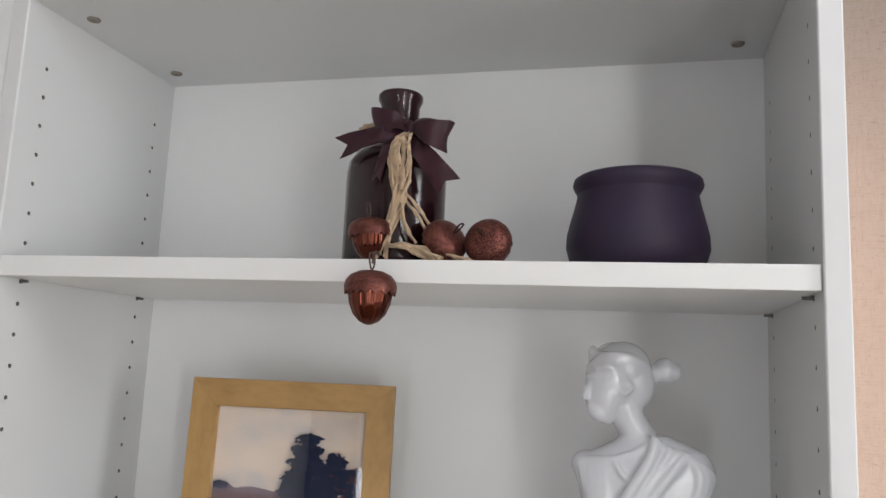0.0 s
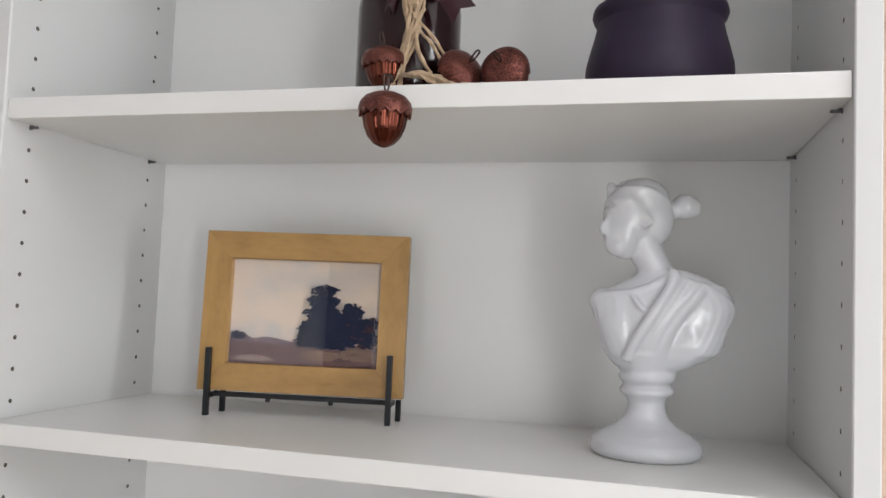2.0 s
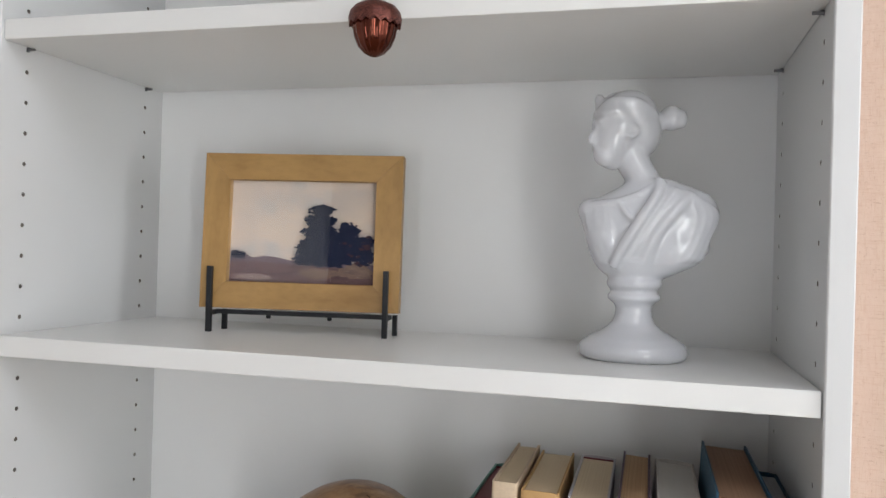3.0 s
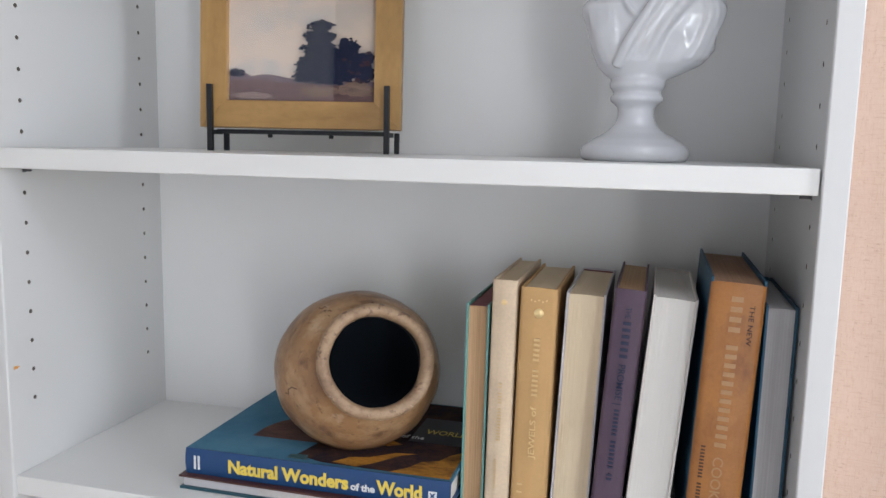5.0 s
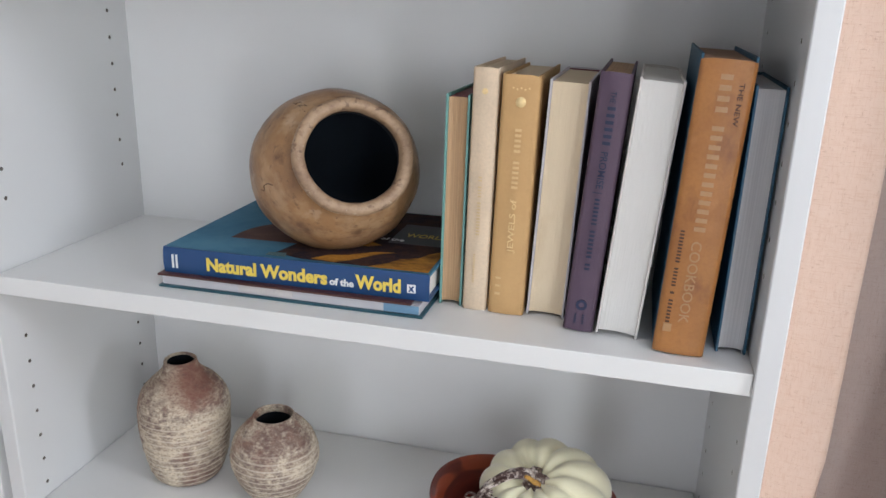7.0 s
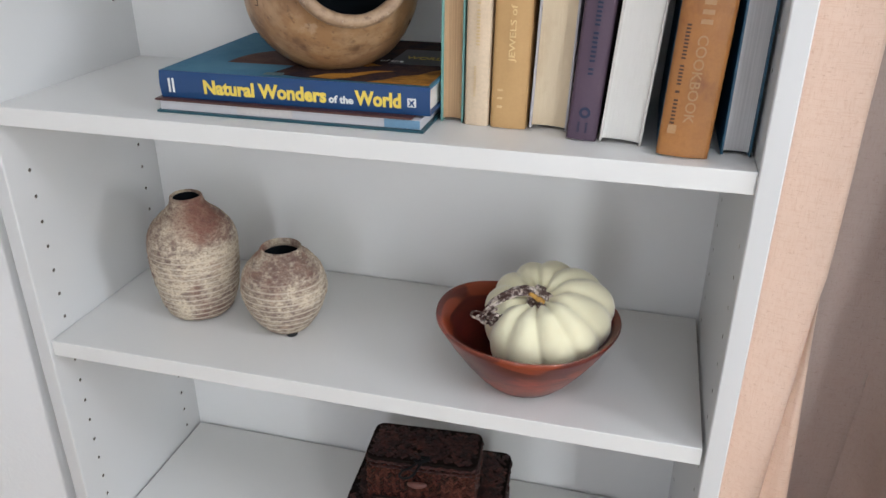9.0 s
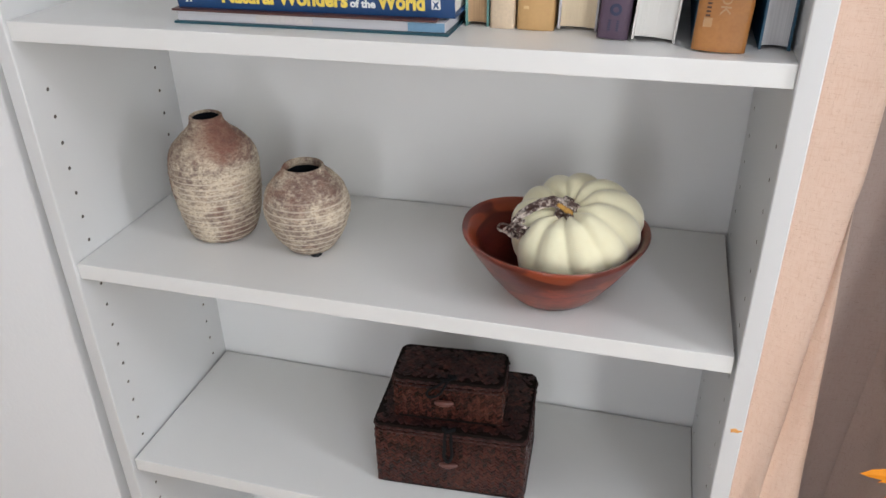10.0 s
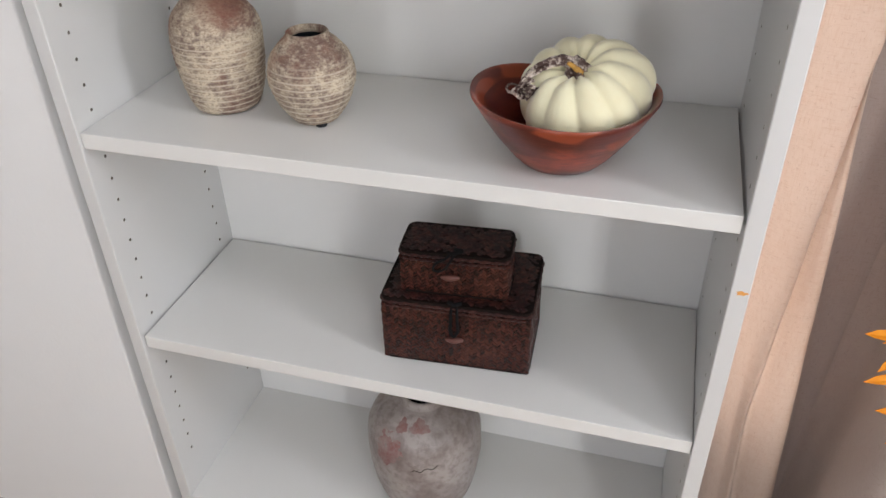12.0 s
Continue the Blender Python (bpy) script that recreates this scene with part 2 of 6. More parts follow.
    link(wv.outputs["Fac"], line.inputs["Value"])
    pale = maths("MULTIPLY", maths("MULTIPLY", line.outputs[0], low.outputs[0]), spots(45, 0.28, 0.44))
    out = over(out, maths("MULTIPLY", maths("MULTIPLY", spots(15, 0.50, 0.60), spots(140, 0.30, 0.62, 2.4)), 0.75), (0.15, 0.075, 0.060))
    out = over(out, maths("MULTIPLY", pale, 0.70), (0.66, 0.57, 0.45))
    link(out, b.inputs["Base Color"])
    return m


STONETALL = stoneware("chalky_stoneware_tall", 0.0, (0.024, -0.024, 0.145), 0.058, 0.0078, 0.106)
STONESQUAT = stoneware("chalky_stoneware_squat", 3.1, (-0.014, -0.020, 0.112), 0.030, 0.0082, 0.080)
GREYV = mat("grey_washed_clay", (0.36, 0.32, 0.305), 0.5, 0, (13, 0.8), (80, 0.6), (120, 0.4), (0.16, 0.125, 0.115), edge=(0.46, 0.66))
PINKW = mat("pink_clay_patch", (0.24, 0.105, 0.100), 0.6, 0, (45, 0.9), (200, 0.6), (120, 0.3), (0.30, 0.245, 0.23))
ACACIA = mat("acacia_wood", (0.29, 0.046, 0.019), 0.30, 0, (13, 0.95), (90, 0.5), (90, 0.06), (0.095, 0.018, 0.011), (1, 1, 5), 0.2, edge=(0.40, 0.62))
layer(ACACIA, (0.075, 0.011, 0.010), 8, 0.47, 0.53, 0.75, (1, 1, 2.5), 3.0, 1.0)
layer(ACACIA, (0.36, 0.066, 0.022), 11, 0.55, 0.59, 0.6, (1, 1, 3.0), 7.0, 1.0)
PUMPK = mat("cream_velvet", (0.82, 0.78, 0.55), 0.95, 0, (14, 0.25), (160, 0.2), (700, 0.18), (0.80, 0.69, 0.42), sheen=0.6)
STEMM = mat("twisted_stem", (0.060, 0.028, 0.022), 0.6, 0, (70, 0.9), (260, 0.5), (500, 0.6), (0.66, 0.57, 0.50), edge=(0.53, 0.60))
STEMY = mat("yellow_stem_bark", (0.55, 0.30, 0.06), 0.8, 0, (200, 0.6), (700, 0.4), (500, 0.5), (0.2, 0.1, 0.04))
SEAGR = mat("brown_seagrass", (0.030, 0.0090, 0.0085), 0.24, 0, (14, 0.25), (420, 0.45), (700, 0.4), (0.17, 0.056, 0.034), coat=0.2, island=0.5, spec=0.45)
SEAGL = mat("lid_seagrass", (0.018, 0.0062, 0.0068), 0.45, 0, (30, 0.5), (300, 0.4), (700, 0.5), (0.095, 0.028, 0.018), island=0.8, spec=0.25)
SEAGD = mat("dark_seagrass_ground", (0.008, 0.004, 0.003), 0.8, 0, (60, 0.4), (400, 0.4), (600, 0.4), spec=0.15)
CORD = mat("black_cord", (0.004, 0.004, 0.005), 0.8, 0, (100, 0.3), (900, 0.3), (1200, 0.5), spec=0.2)
TOGGLE = mat("wooden_toggle", (0.13, 0.045, 0.034), 0.5, 0, (60, 0.4), (400, 0.3), (300, 0.2))


def paint(name, color, rough=0.6, wear=0.25, tint=None, fine=0.2):
    """Book cloth, board and print."""
    return mat(name, color, rough, 0, (18, wear), (350, fine), (1300, 0.2), tint)


# ---- mesh helpers ----


def finish(name, bm, material, smooth=False, angle=40):
    bmesh.ops.recalc_face_normals(bm, faces=bm.faces[:])
    me = bpy.data.meshes.new(name)
    bm.to_mesh(me)
    bm.free()
    me.materials.append(material)
    if smooth:
        me.shade_smooth()
        me.set_sharp_from_angle(angle=radians(angle))
    return me


def part(name, bm, material, parent, label="", smooth=False, m=None, angle=40):
    """Links a bmesh as one mesh object under a thing or a part."""
    ob = new(name, finish(name, bm, material, smooth, angle))
    ob.parent = parent
    if m is not None:
        ob.matrix_basis = m
    return tagged(ob, label)


def thing(name, at, label, category, group=""):
    ob = new(name)
    ob.empty_display_size = 0.05
    ob.matrix_world = at
    return tagged(ob, label, category, group)


def structure(name, bm, material, label, category, smooth=False):
    return tagged(new(name, finish(name, bm, material, smooth)), label, category, kind="structure")


def box(x0, x1, y0, y1, z0, z1, bevel=0.0, bm=None):
    bm = bm or bmesh.new()
    vs = [bm.verts.new((x, y, z)) for x in (x0, x1) for y in (y0, y1) for z in (z0, z1)]
    fs = [bm.faces.new([vs[i] for i in q]) for q in ((0, 1, 3, 2), (4, 6, 7, 5), (0, 4, 5, 1), (2, 3, 7, 6), (0, 2, 6, 4), (1, 5, 7, 3))]
    if bevel:
        es = list({e for f in fs for e in f.edges})
        bmesh.ops.bevel(bm, geom=es, offset=bevel, segments=2, affect="EDGES", profile=0.6)
    return bm


def lathe(profile, n=48, shape=None, bm=None):
    """Turns (radius, height) pairs about z. shape(x, y, z) may move each point."""
    bm = bm or bmesh.new()
    rings = []
    for r, z in profile:
        pts = [(r * math.cos(2 * math.pi * k / n), r * math.sin(2 * math.pi * k / n), z) for k in range(n if r > 1e-6 else 1)]
        rings.append([bm.verts.new(shape(*p) if shape else p) for p in pts])
    for a, b in zip(rings, rings[1:]):
        for k in range(n):
            q = [a[k % len(a)], a[(k + 1) % len(a)], b[(k + 1) % len(b)], b[k % len(b)]]
            q = [v for i, v in enumerate(q) if v not in q[:i]]
            if len(q) > 2:
                bm.faces.new(q)
    return bm


def smooth_path(pts, steps=8):
    """Catmull-Rom points through pts."""
    pts = [Vector(p) for p in pts]
    pts = [2 * pts[0] - pts[1]] + pts + [2 * pts[-1] - pts[-2]]
    out = []
    for a, b, c, d in zip(pts, pts[1:], pts[2:], pts[3:]):
        for k in range(steps):
            t = k / steps
            out.append(0.5 * ((2 * b) + (c - a) * t + (2 * a - 5 * b + 4 * c - d) * t * t + (3 * b - a - 3 * c + d) * t**3))
    return out + [pts[-2]]


def tube(pts, radius, n=8, bm=None, ridge=0.0, twist=0.0, lobes=3):
    """A closed tube along pts; radius is a number or a function of 0..1. ridge and twist make it rope-like."""
    bm = bm or bmesh.new()
    pts = [Vector(p) for p in pts]
    rings, up = [], Vector((0.13, 0.21, 0.97))
    for i, p in enumerate(pts):
        d = (pts[min(i + 1, len(pts) - 1)] - pts[max(i - 1, 0)]).normalized()
        side = d.cross(up)
        if side.length < 1e-4:
            side = d.cross(Vector((1, 0, 0)))
        side.normalize()
        up = side.cross(d).normalized()
        r = radius(i / (len(pts) - 1)) if callable(radius) else radius
        ring = []
        for k in range(n):
            a = 2 * math.pi * k / n
            rr = r * (1 + ridge * math.cos(lobes * a + twist * i))
            ring.append(bm.verts.new(p + side * math.cos(a) * rr + up * math.sin(a) * rr))
        rings.append(ring)
    for a, b in zip(rings, rings[1:]):
        for k in range(n):
            bm.faces.new((a[k], a[(k + 1) % n], b[(k + 1) % n], b[k]))
    bm.faces.new(rings[0][::-1])
    bm.faces.new(rings[-1])
    return bm


def plate(pts, z0, z1, bm=None):
    """A flat shape with thickness from a closed outline in x, y."""
    bm = bm or bmesh.new()
    lo, hi = [bm.verts.new((x, y, z0)) for x, y in pts], [bm.verts.new((x, y, z1)) for x, y in pts]
    bm.faces.new(hi)
    bm.faces.new(lo[::-1])
    for i in range(len(pts)):
        j = (i + 1) % len(pts)
        bm.faces.new((lo[i], lo[j], hi[j], hi[i]))
    return bm


def moved(bm, m):
    bm.transform(m)
    return bm


def lettering(text, size, width=None, bold=0.0):
    """Built-in font letters lying in the x-y plane, as a bmesh, fitted to a width."""
    cu = bpy.data.curves.new("letters", "FONT")
    cu.body, cu.size, cu.extrude, cu.resolution_u, cu.offset = text, size, 0.00012, 3, bold * size
    ob = new("letters", cu)
    me = bpy.data.meshes.new_from_object(ob.evaluated_get(bpy.context.evaluated_depsgraph_get()))
    bm = bmesh.new()
    bm.from_mesh(me)
    bpy.data.objects.remove(ob)
    bpy.data.curves.remove(cu)
    bpy.data.meshes.remove(me)
    xs = [v.co.x for v in bm.verts]
    bm.transform(Matrix.Translation((-min(xs), 0, 0)))
    if width:
        bm.transform(Matrix.Diagonal((width / (max(xs) - min(xs)), 1, 1, 1)))
    return bm


# ---- the room ----
BACK, HALF, REAR, RIGHT, TOPZ, FLOORZ = 0.30, 0.3825, -2.3, 1.9, 2.55, -0.08


def wall_with_openings(u0, u1, z1, thick, holes, place, low=-0.08):
    """A wall in u, z with rectangular openings (u0, u1, z0, z1), cut through; place maps u, depth, z to the world."""
    bm = bmesh.new()
    us = sorted({u0, u1, *[h[0] for h in holes], *[h[1] for h in holes]})
    zs = sorted({low, z1, *[h[2] for h in holes], *[h[3] for h in holes]})
    for ua, ub in zip(us, us[1:]):
        for za, zb in zip(zs, zs[1:]):
            if any(h[0] <= ua and ub <= h[1] and h[2] <= za and zb <= h[3] for h in holes):
                continue
            box(ua, ub, 0, thick, za, zb, 0, bm)
    bmesh.ops.remove_doubles(bm, verts=bm.verts[:], dist=1e-5)
    seen = {}
    for f in bm.faces[:]:
        seen.setdefault(tuple(sorted(round(c, 4) for v in f.verts for c in v.co)), []).append(f)
    for fs in seen.values():
        if len(fs) > 1:
            bmesh.ops.delete(bm, geom=fs, context="FACES_ONLY")
    for v in bm.verts:
        v.co = place(*v.co)
    return bm


structure("wall_back", wall_with_openings(-0.50, RIGHT, TOPZ, 0.12, [(0.415, 1.665, 0.30, 2.30)], lambda u, d, z: (u, BACK + d, z)), WALLP, "white painted plaster wall behind the bookcase and curtain", "wall")
structure("wall_rear", wall_with_openings(-1.3, RIGHT, TOPZ, 0.12, [(1.49, 1.79, 0.30, 2.20), (-0.03, 0.17, 0.30, 1.45)], lambda u, d, z: (u, REAR - d, z)), WALLP, "white painted wall with windows across the room", "wall")
structure("wall_right", wall_with_openings(REAR - 0.12, BACK + 0.12, TOPZ, 0.12, [(-0.76, -0.44, 0.95, 2.45)], lambda u, d, z: (RIGHT + d, u, z)), WALLP, "white painted wall with a tall window opening", "wall")
LEFT = -1.3
# Unseen dark panel, added so the picture glass reflects something dark there.
structure("dark_panel_1", box(-0.24, -0.04, REAR, REAR + 0.035, FLOORZ, 2.45, 0.003), mat("dark_panel_wood", (0.035, 0.024, 0.020), 0.5, 0, (4, 0.5), (60, 0.4), (80, 0.1), None, (8, 8, 1)), "narrow dark panel added across the room for the picture glass reflection", "door")


def niche_wall():
    """The wall beside the bookcase, ending in a rounded plaster corner that stands off the side panel."""
    bm, rows = bmesh.new(), []
    for j in range(103):
        z = FLOORZ + (TOPZ - FLOORZ) * j / 102
        x = min(-0.4060, -0.4320 + 0.0125 * z) - 0.0008 * (0.5 + 0.5 * noise.noise(Vector((0.3, 0.7, z * 30))))
        c = 0.003
        row = [(LEFT, 0.003)] + [(x - c + c * math.sin(radians(18 * k)), 0.003 + c - c * math.cos(radians(18 * k))) for k in range(6)] + [(x, BACK), (LEFT, BACK)]
        rows.append([bm.verts.new((px, py, z)) for px, py in row])
    for p, q in zip(rows, rows[1:]):
        for k in range(len(p)):
            bm.faces.new((p[k], p[(k + 1) % len(p)], q[(k + 1) % len(p)], q[k]))
    bm.faces.new(rows[0]), bm.faces.new(rows[-1])
    return bm


structure("wall_niche", niche_wall(), WALLP, "white textured plaster wall with a rounded corner beside the bookcase", "wall", True)
structure("wall_left", box(LEFT - 0.12, LEFT, REAR - 0.12, BACK, FLOORZ, TOPZ), WALLP, "white painted wall of the room", "wall")
# The ceiling opening is added for the overhead lamp.
structure("ceiling", wall_with_openings(-1.3, RIGHT, BACK - REAR, 0.1, [(0.45, 1.15, 0.85, 1.65)], lambda u, d, z: (u, BACK - z, TOPZ + d), 0.0), CEIL, "plain white painted ceiling with an opening added for the overhead lamp", "ceiling")
floor = structure("floor", box(-1.3, RIGHT, REAR, BACK, FLOORZ - 0.06, FLOORZ), FLOORW, "brown oak board floor", "floor")

# ---- the bookcase ----
FRONT, INNER, T = -0.003, 0.265, 0.0208
Z_A, Z_B, Z_C, Z_D, Z_E, Z_F = 1.725, 1.4055, 1.0565, 0.7645, 0.443, 0.090
HOLES = [1.710 + 0.032 * k for k in range(-18, 8)] + [0.974 - 0.032 * k for k in range(26)]
ROWS_Y = (0.031, 0.2285)

bookcase = thing("bookcase", Matrix.Identity(4), "tall white open bookcase with six shelves of ornaments", "bookcase")


def drilled_panel(x_in, x_out):
    """A side panel whose inner face has two columns of drilled shelf-pin holes."""
    bm = bmesh.new()
    s, depth, r, sq = (1 if x_out > x_in else -1), 0.011, 0.0024, 0.0045
    ys = [FRONT, ROWS_Y[0] - sq, ROWS_Y[0] + sq, ROWS_Y[1] - sq, ROWS_Y[1] + sq, 0.28]
    zs = [FLOORZ] + [v for z in sorted(HOLES) for v in (z - sq, z + sq)] + [2.02]
    grid = [[bm.verts.new((x_in, y, z)) for z in zs] for y in ys]
    for i in range(len(ys) - 1):
        for j in range(len(zs) - 1):
            q = [grid[i][j], grid[i + 1][j], grid[i + 1][j + 1], grid[i][j + 1]]
            if i in (1, 3) and j % 2 == 1:
                cy, cz = (ys[i] + ys[i + 1]) / 2, (zs[j] + zs[j + 1]) / 2
                ring = [bm.verts.new((x_in, cy + r * math.cos(a), cz + r * math.sin(a))) for a in [math.pi * (k + 0.5) / 4 + math.pi for k in range(8)]]
                deep = [bm.verts.new((x_in + s * depth, v.co.y, v.co.z)) for v in ring]
                for c in range(4):
                    a, b, d = ring[2 * c], ring[(2 * c + 1) % 8], ring[(2 * c + 2) % 8]
                    bm.faces.new((q[c], a, b))
                    bm.faces.new((q[c], b, d, q[(c + 1) % 4]))
                for k in range(8):
                    bm.faces.new((ring[k], ring[(k + 1) % 8], deep[(k + 1) % 8], deep[k])).material_index = 1
                bm.faces.new(deep).material_index = 1
            else:
                bm.faces.new(q)
    c = 0.0012
    rim = [bm.verts.new((x_in + s * c, FRONT - c, z)) for z in (FLOORZ, 2.02)]
    rim2 = [bm.verts.new((x_out - s * c, FRONT - c, z)) for z in (FLOORZ, 2.02)]
    out = [bm.verts.new((x_out, FRONT, z)) for z in (FLOORZ, 2.02)]
    far = [bm.verts.new((x_out, 0.28, z)) for z in (FLOORZ, 2.02)]
    bm.faces.new([rim[0], *grid[0], rim[1]])
    bm.faces.new((rim[0], rim[1], rim2[1], rim2[0]))
    bm.faces.new((rim2[0], rim2[1], out[1], out[0]))
    bm.faces.new((out[0], out[1], far[1], far[0]))
    bm.faces.new([far[0], far[1], *grid[-1][::-1]])
    bm.faces.new([g[-1] for g in grid] + [far[1], out[1], rim2[1], rim[1]])
    bm.faces.new([g[0] for g in grid][::-1] + [rim[0], rim2[0], out[0], far[0]])
    return bm


for s in (-1, 1):
    p = part("side_panel", drilled_panel(s * HALF, s * (HALF + 0.0195)), WHITE, bookcase, "white side panel drilled for shelf pins")
    p.data.materials.append(DARKHOLE)
part("top_panel", box(-HALF, HALF, FRONT, INNER, 2.0, 2.0195, 0.001), WHITE, bookcase)
part("bottom_panel", box(-HALF, HALF, FRONT, INNER, Z_F - T, Z_F, 0.001), SHELF, bookcase)
part("plinth", box(-HALF, HALF, 0.012, 0.028, FLOORZ, Z_F - T, 0.0008), WHITE, bookcase)
part("back_panel", box(-HALF - 0.006, HALF + 0.006, INNER, INNER + 0.004, 0.02, 2.0), BACKW, bookcase, "thin white fibreboard back panel")
part("fixed_shelf", box(-HALF, HALF, 0.0, INNER - 0.0005, Z_C - T, Z_C, 0.0012), SHELF, bookcase)


def shelf_pin():
    bm = lathe([(0, 0), (0.0023, 0), (0.0023, 0.014), (0, 0.0075)], 10)
    moved(bm, pose(0, 0, 0, 0, 90, 0))
    box(-0.0004, 0.0006, -0.0028, 0.0028, -0.0036, 0.0030, 0.0003, bm)
    box(0.0004, 0.0045, -0.0020, 0.0020, 0.0022, 0.0034, 0, bm)
    return finish("shelf_pin", bm, STEEL, True)


PIN = shelf_pin()
for z, (dx0, dx1) in ((Z_A, (0.0004, 0.0004)), (Z_B, (0.0005, 0.0009)), (Z_D, (0.0006, 0.0032)), (Z_E, (0.0030, 0.0008))):
    shelf = part("shelf", box(-HALF + dx0, HALF - dx1, 0.0, 0.2615, z - T, z, 0.0012), SHELF, bookcase)
    for s in (-1, 1):
        for y in ROWS_Y:
            pin = new("shelf_pin", PIN)
            pin.parent = shelf
            pin.matrix_basis = pose(s * (HALF - 0.0006), y, z - T - 0.0028, 0, 0, 0 if s < 0 else 180) @ Matrix.Diagonal((0.62, 0.70, 0.65, 1))
            tagged(pin, "small zinc shelf pin")
for x in (-0.349, 0.349):
    for y in (0.054, 0.217):
        part("cam_lock", lathe([(0, 0.0004), (0.0018, 0.0004), (0.0024, -0.0009), (0.0066, -0.0011), (0.0074, 0.0002), (0.0074, 0.003), (0, 0.003)], 20), DARKHOLE, bookcase, "dark recessed cam lock", True, pose(x, y, 1.9990))
for x, y, z, w in ((0.3935, FRONT - 0.0013, 0.676, 0.0055), (-0.3815, 0.006, 1.174, 0.0036)):
    pts = [(w * (1 + 0.35 * math.sin(3 * a + 1)) * math.cos(a), w * 0.45 * (1 + 0.4 * math.sin(5 * a)) * math.sin(a)) for a in [2 * math.pi * k / 14 for k in range(14)]]
    part("wax_mark", moved(plate(pts, 0, 0.0005), pose(x, y, z, 90, 0, 0 if x > 0 else 90)), CHIP, bookcase, "small orange chipped mark")

# ---- curtain and leaves ----


def curtain_mesh(first, last):
    line = smooth_path([(0.404, 0.270, 0), (0.412, 0.230, 0), (0.428, 0.196, 0), (0.450, 0.180, 0), (0.469, 0.178, 0), (0.4725, 0.208, 0), (0.480, 0.203, 0), (0.490, 0.197, 0), (0.500, 0.204, 0), (0.503, 0.250, 0), (0.520, 0.276, 0), (0.560, 0.282, 0), (0.600, 0.276, 0), (0.622, 0.240, 0), (0.612, 0.160, 0), (0.606, 0.100, 0), (0.625, 0.052, 0), (0.665, 0.040, 0), (0.700, 0.080, 0), (0.715, 0.160, 0), (0.74, 0.235, 0), (0.78, 0.17, 0), (0.81, 0.14, 0), (0.85, 0.22, 0), (0.91, 0.15, 0), (0.96, 0.23, 0), (1.03, 0.14, 0), (1.10, 0.22, 0), (1.2, 0.15, 0), (1.3, 0.23, 0)], 6)[first:last]
    bm, rows = bmesh.new(), []
    for j in range(81):
        z = -0.06 + 2.36 * j / 80
        low = 1 - j / 80
        row = []
        for p in line:
            d = p.x - 0.404
            near = min(1, d * 14)
            flare = near * (0.060 * max(0.0, 0.85 - z) if d < 0.18 else 0)
            fold = max(0.0, min(1.0, (d - 0.16) / 0.05)) * (0.032 * max(-1.0, min(1.4, (z - 0.52) / 0.42)))
            crease = max(0.0, 1 - abs(d - 0.066) / 0.030) * max(-0.030, min(0.028, 0.105 * (z - 0.62)))
            puck = 0.0035 * noise.noise(Vector((p.x * 16, z * 2.6, 1.7))) * near + 0.0012 * noise.noise(Vector((p.x * 50, z * 14, 5.1))) * near
            row.append(bm.verts.new((p.x + flare + fold + crease + puck, min(0.292, p.y + puck - 0.012 * low * near), z)))
        rows.append(row)
    for a, b in zip(rows, rows[1:]):
        for i in range(len(a) - 1):
            bm.faces.new((a[i], a[i + 1], b[i + 1], b[i]))
    return bm


curtain = thing("curtain", Matrix.Identity(4), "beige slubbed linen curtain hanging in soft folds", "curtain")
# The second piece holds the shade of its folds in its darker colour.
for nm, a, b, m_, lab in (("leading_edge", 0, 56, LINEN, "lit linen edge folds, paler and translucent, with daylight behind"), ("shaded_panel", 55, 200, LINEN_SHADE, "linen panel of the curtain with shade in its darker colour")):
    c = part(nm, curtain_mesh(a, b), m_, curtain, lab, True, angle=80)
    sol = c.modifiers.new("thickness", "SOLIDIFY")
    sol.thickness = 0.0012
part("hem", tube([(0.4038, 0.270, -0.06), (0.4038, 0.270, 2.3)], 0.0018, 6), LINEN, curtain, "stitched linen side hem", True)
rod = thing("curtain_rod", pose(0.40, 0.20, 2.32), "dark metal curtain rod above the window", "curtain rod")
part("pole", tube([(0, 0, 0), (1.4, 0, 0)], 0.010, 12), IRON, rod, "", True)
for x in (0.06, 1.3):
    part("bracket", box(x - 0.008, x + 0.008, 0, 0.0995, -0.012, 0.004, 0.001), IRON, rod)


def leaf_mesh(seed):
    """A five-pointed autumn leaf with toothed edges, slightly cupped."""
    rnd = random.Random(seed)
    pts = []
    for k in range(5):
        a = math.pi / 2 + (k - 2) * 0.92
        tip = (0.052, 0.060, 0.066, 0.060, 0.052)[k] * rnd.uniform(0.92, 1.06)
        for da, f in ((-0.36, 0.50), (-0.26, 0.66), (-0.20, 0.60), (-0.10, 0.84), (0, 1.0), (0.10, 0.82), (0.20, 0.62), (0.26, 0.68), (0.36, 0.48)):
            pts.append((tip * f * math.cos(a + da), tip * f * math.sin(a + da)))
    pts += [(-0.010, -0.010), (0.0, -0.002), (0.010, -0.010)][::-1]
    bm = bmesh.new()
    c0 = [bm.verts.new((0, 0.004, z)) for z in (0, 0.0006)]
    lo = [bm.verts.new((x, y, 3.0 * (x * x + y * y))) for x, y in pts]
    hi = [bm.verts.new((x, y, 3.0 * (x * x + y * y) + 0.0006)) for x, y in pts]
    for i in range(len(pts)):
        j = (i + 1) % len(pts)
        bm.faces.new((c0[1], hi[i], hi[j]))
        bm.faces.new((c0[0], lo[j], lo[i]))
        bm.faces.new((lo[i], lo[j], hi[j], hi[i]))
    return bm


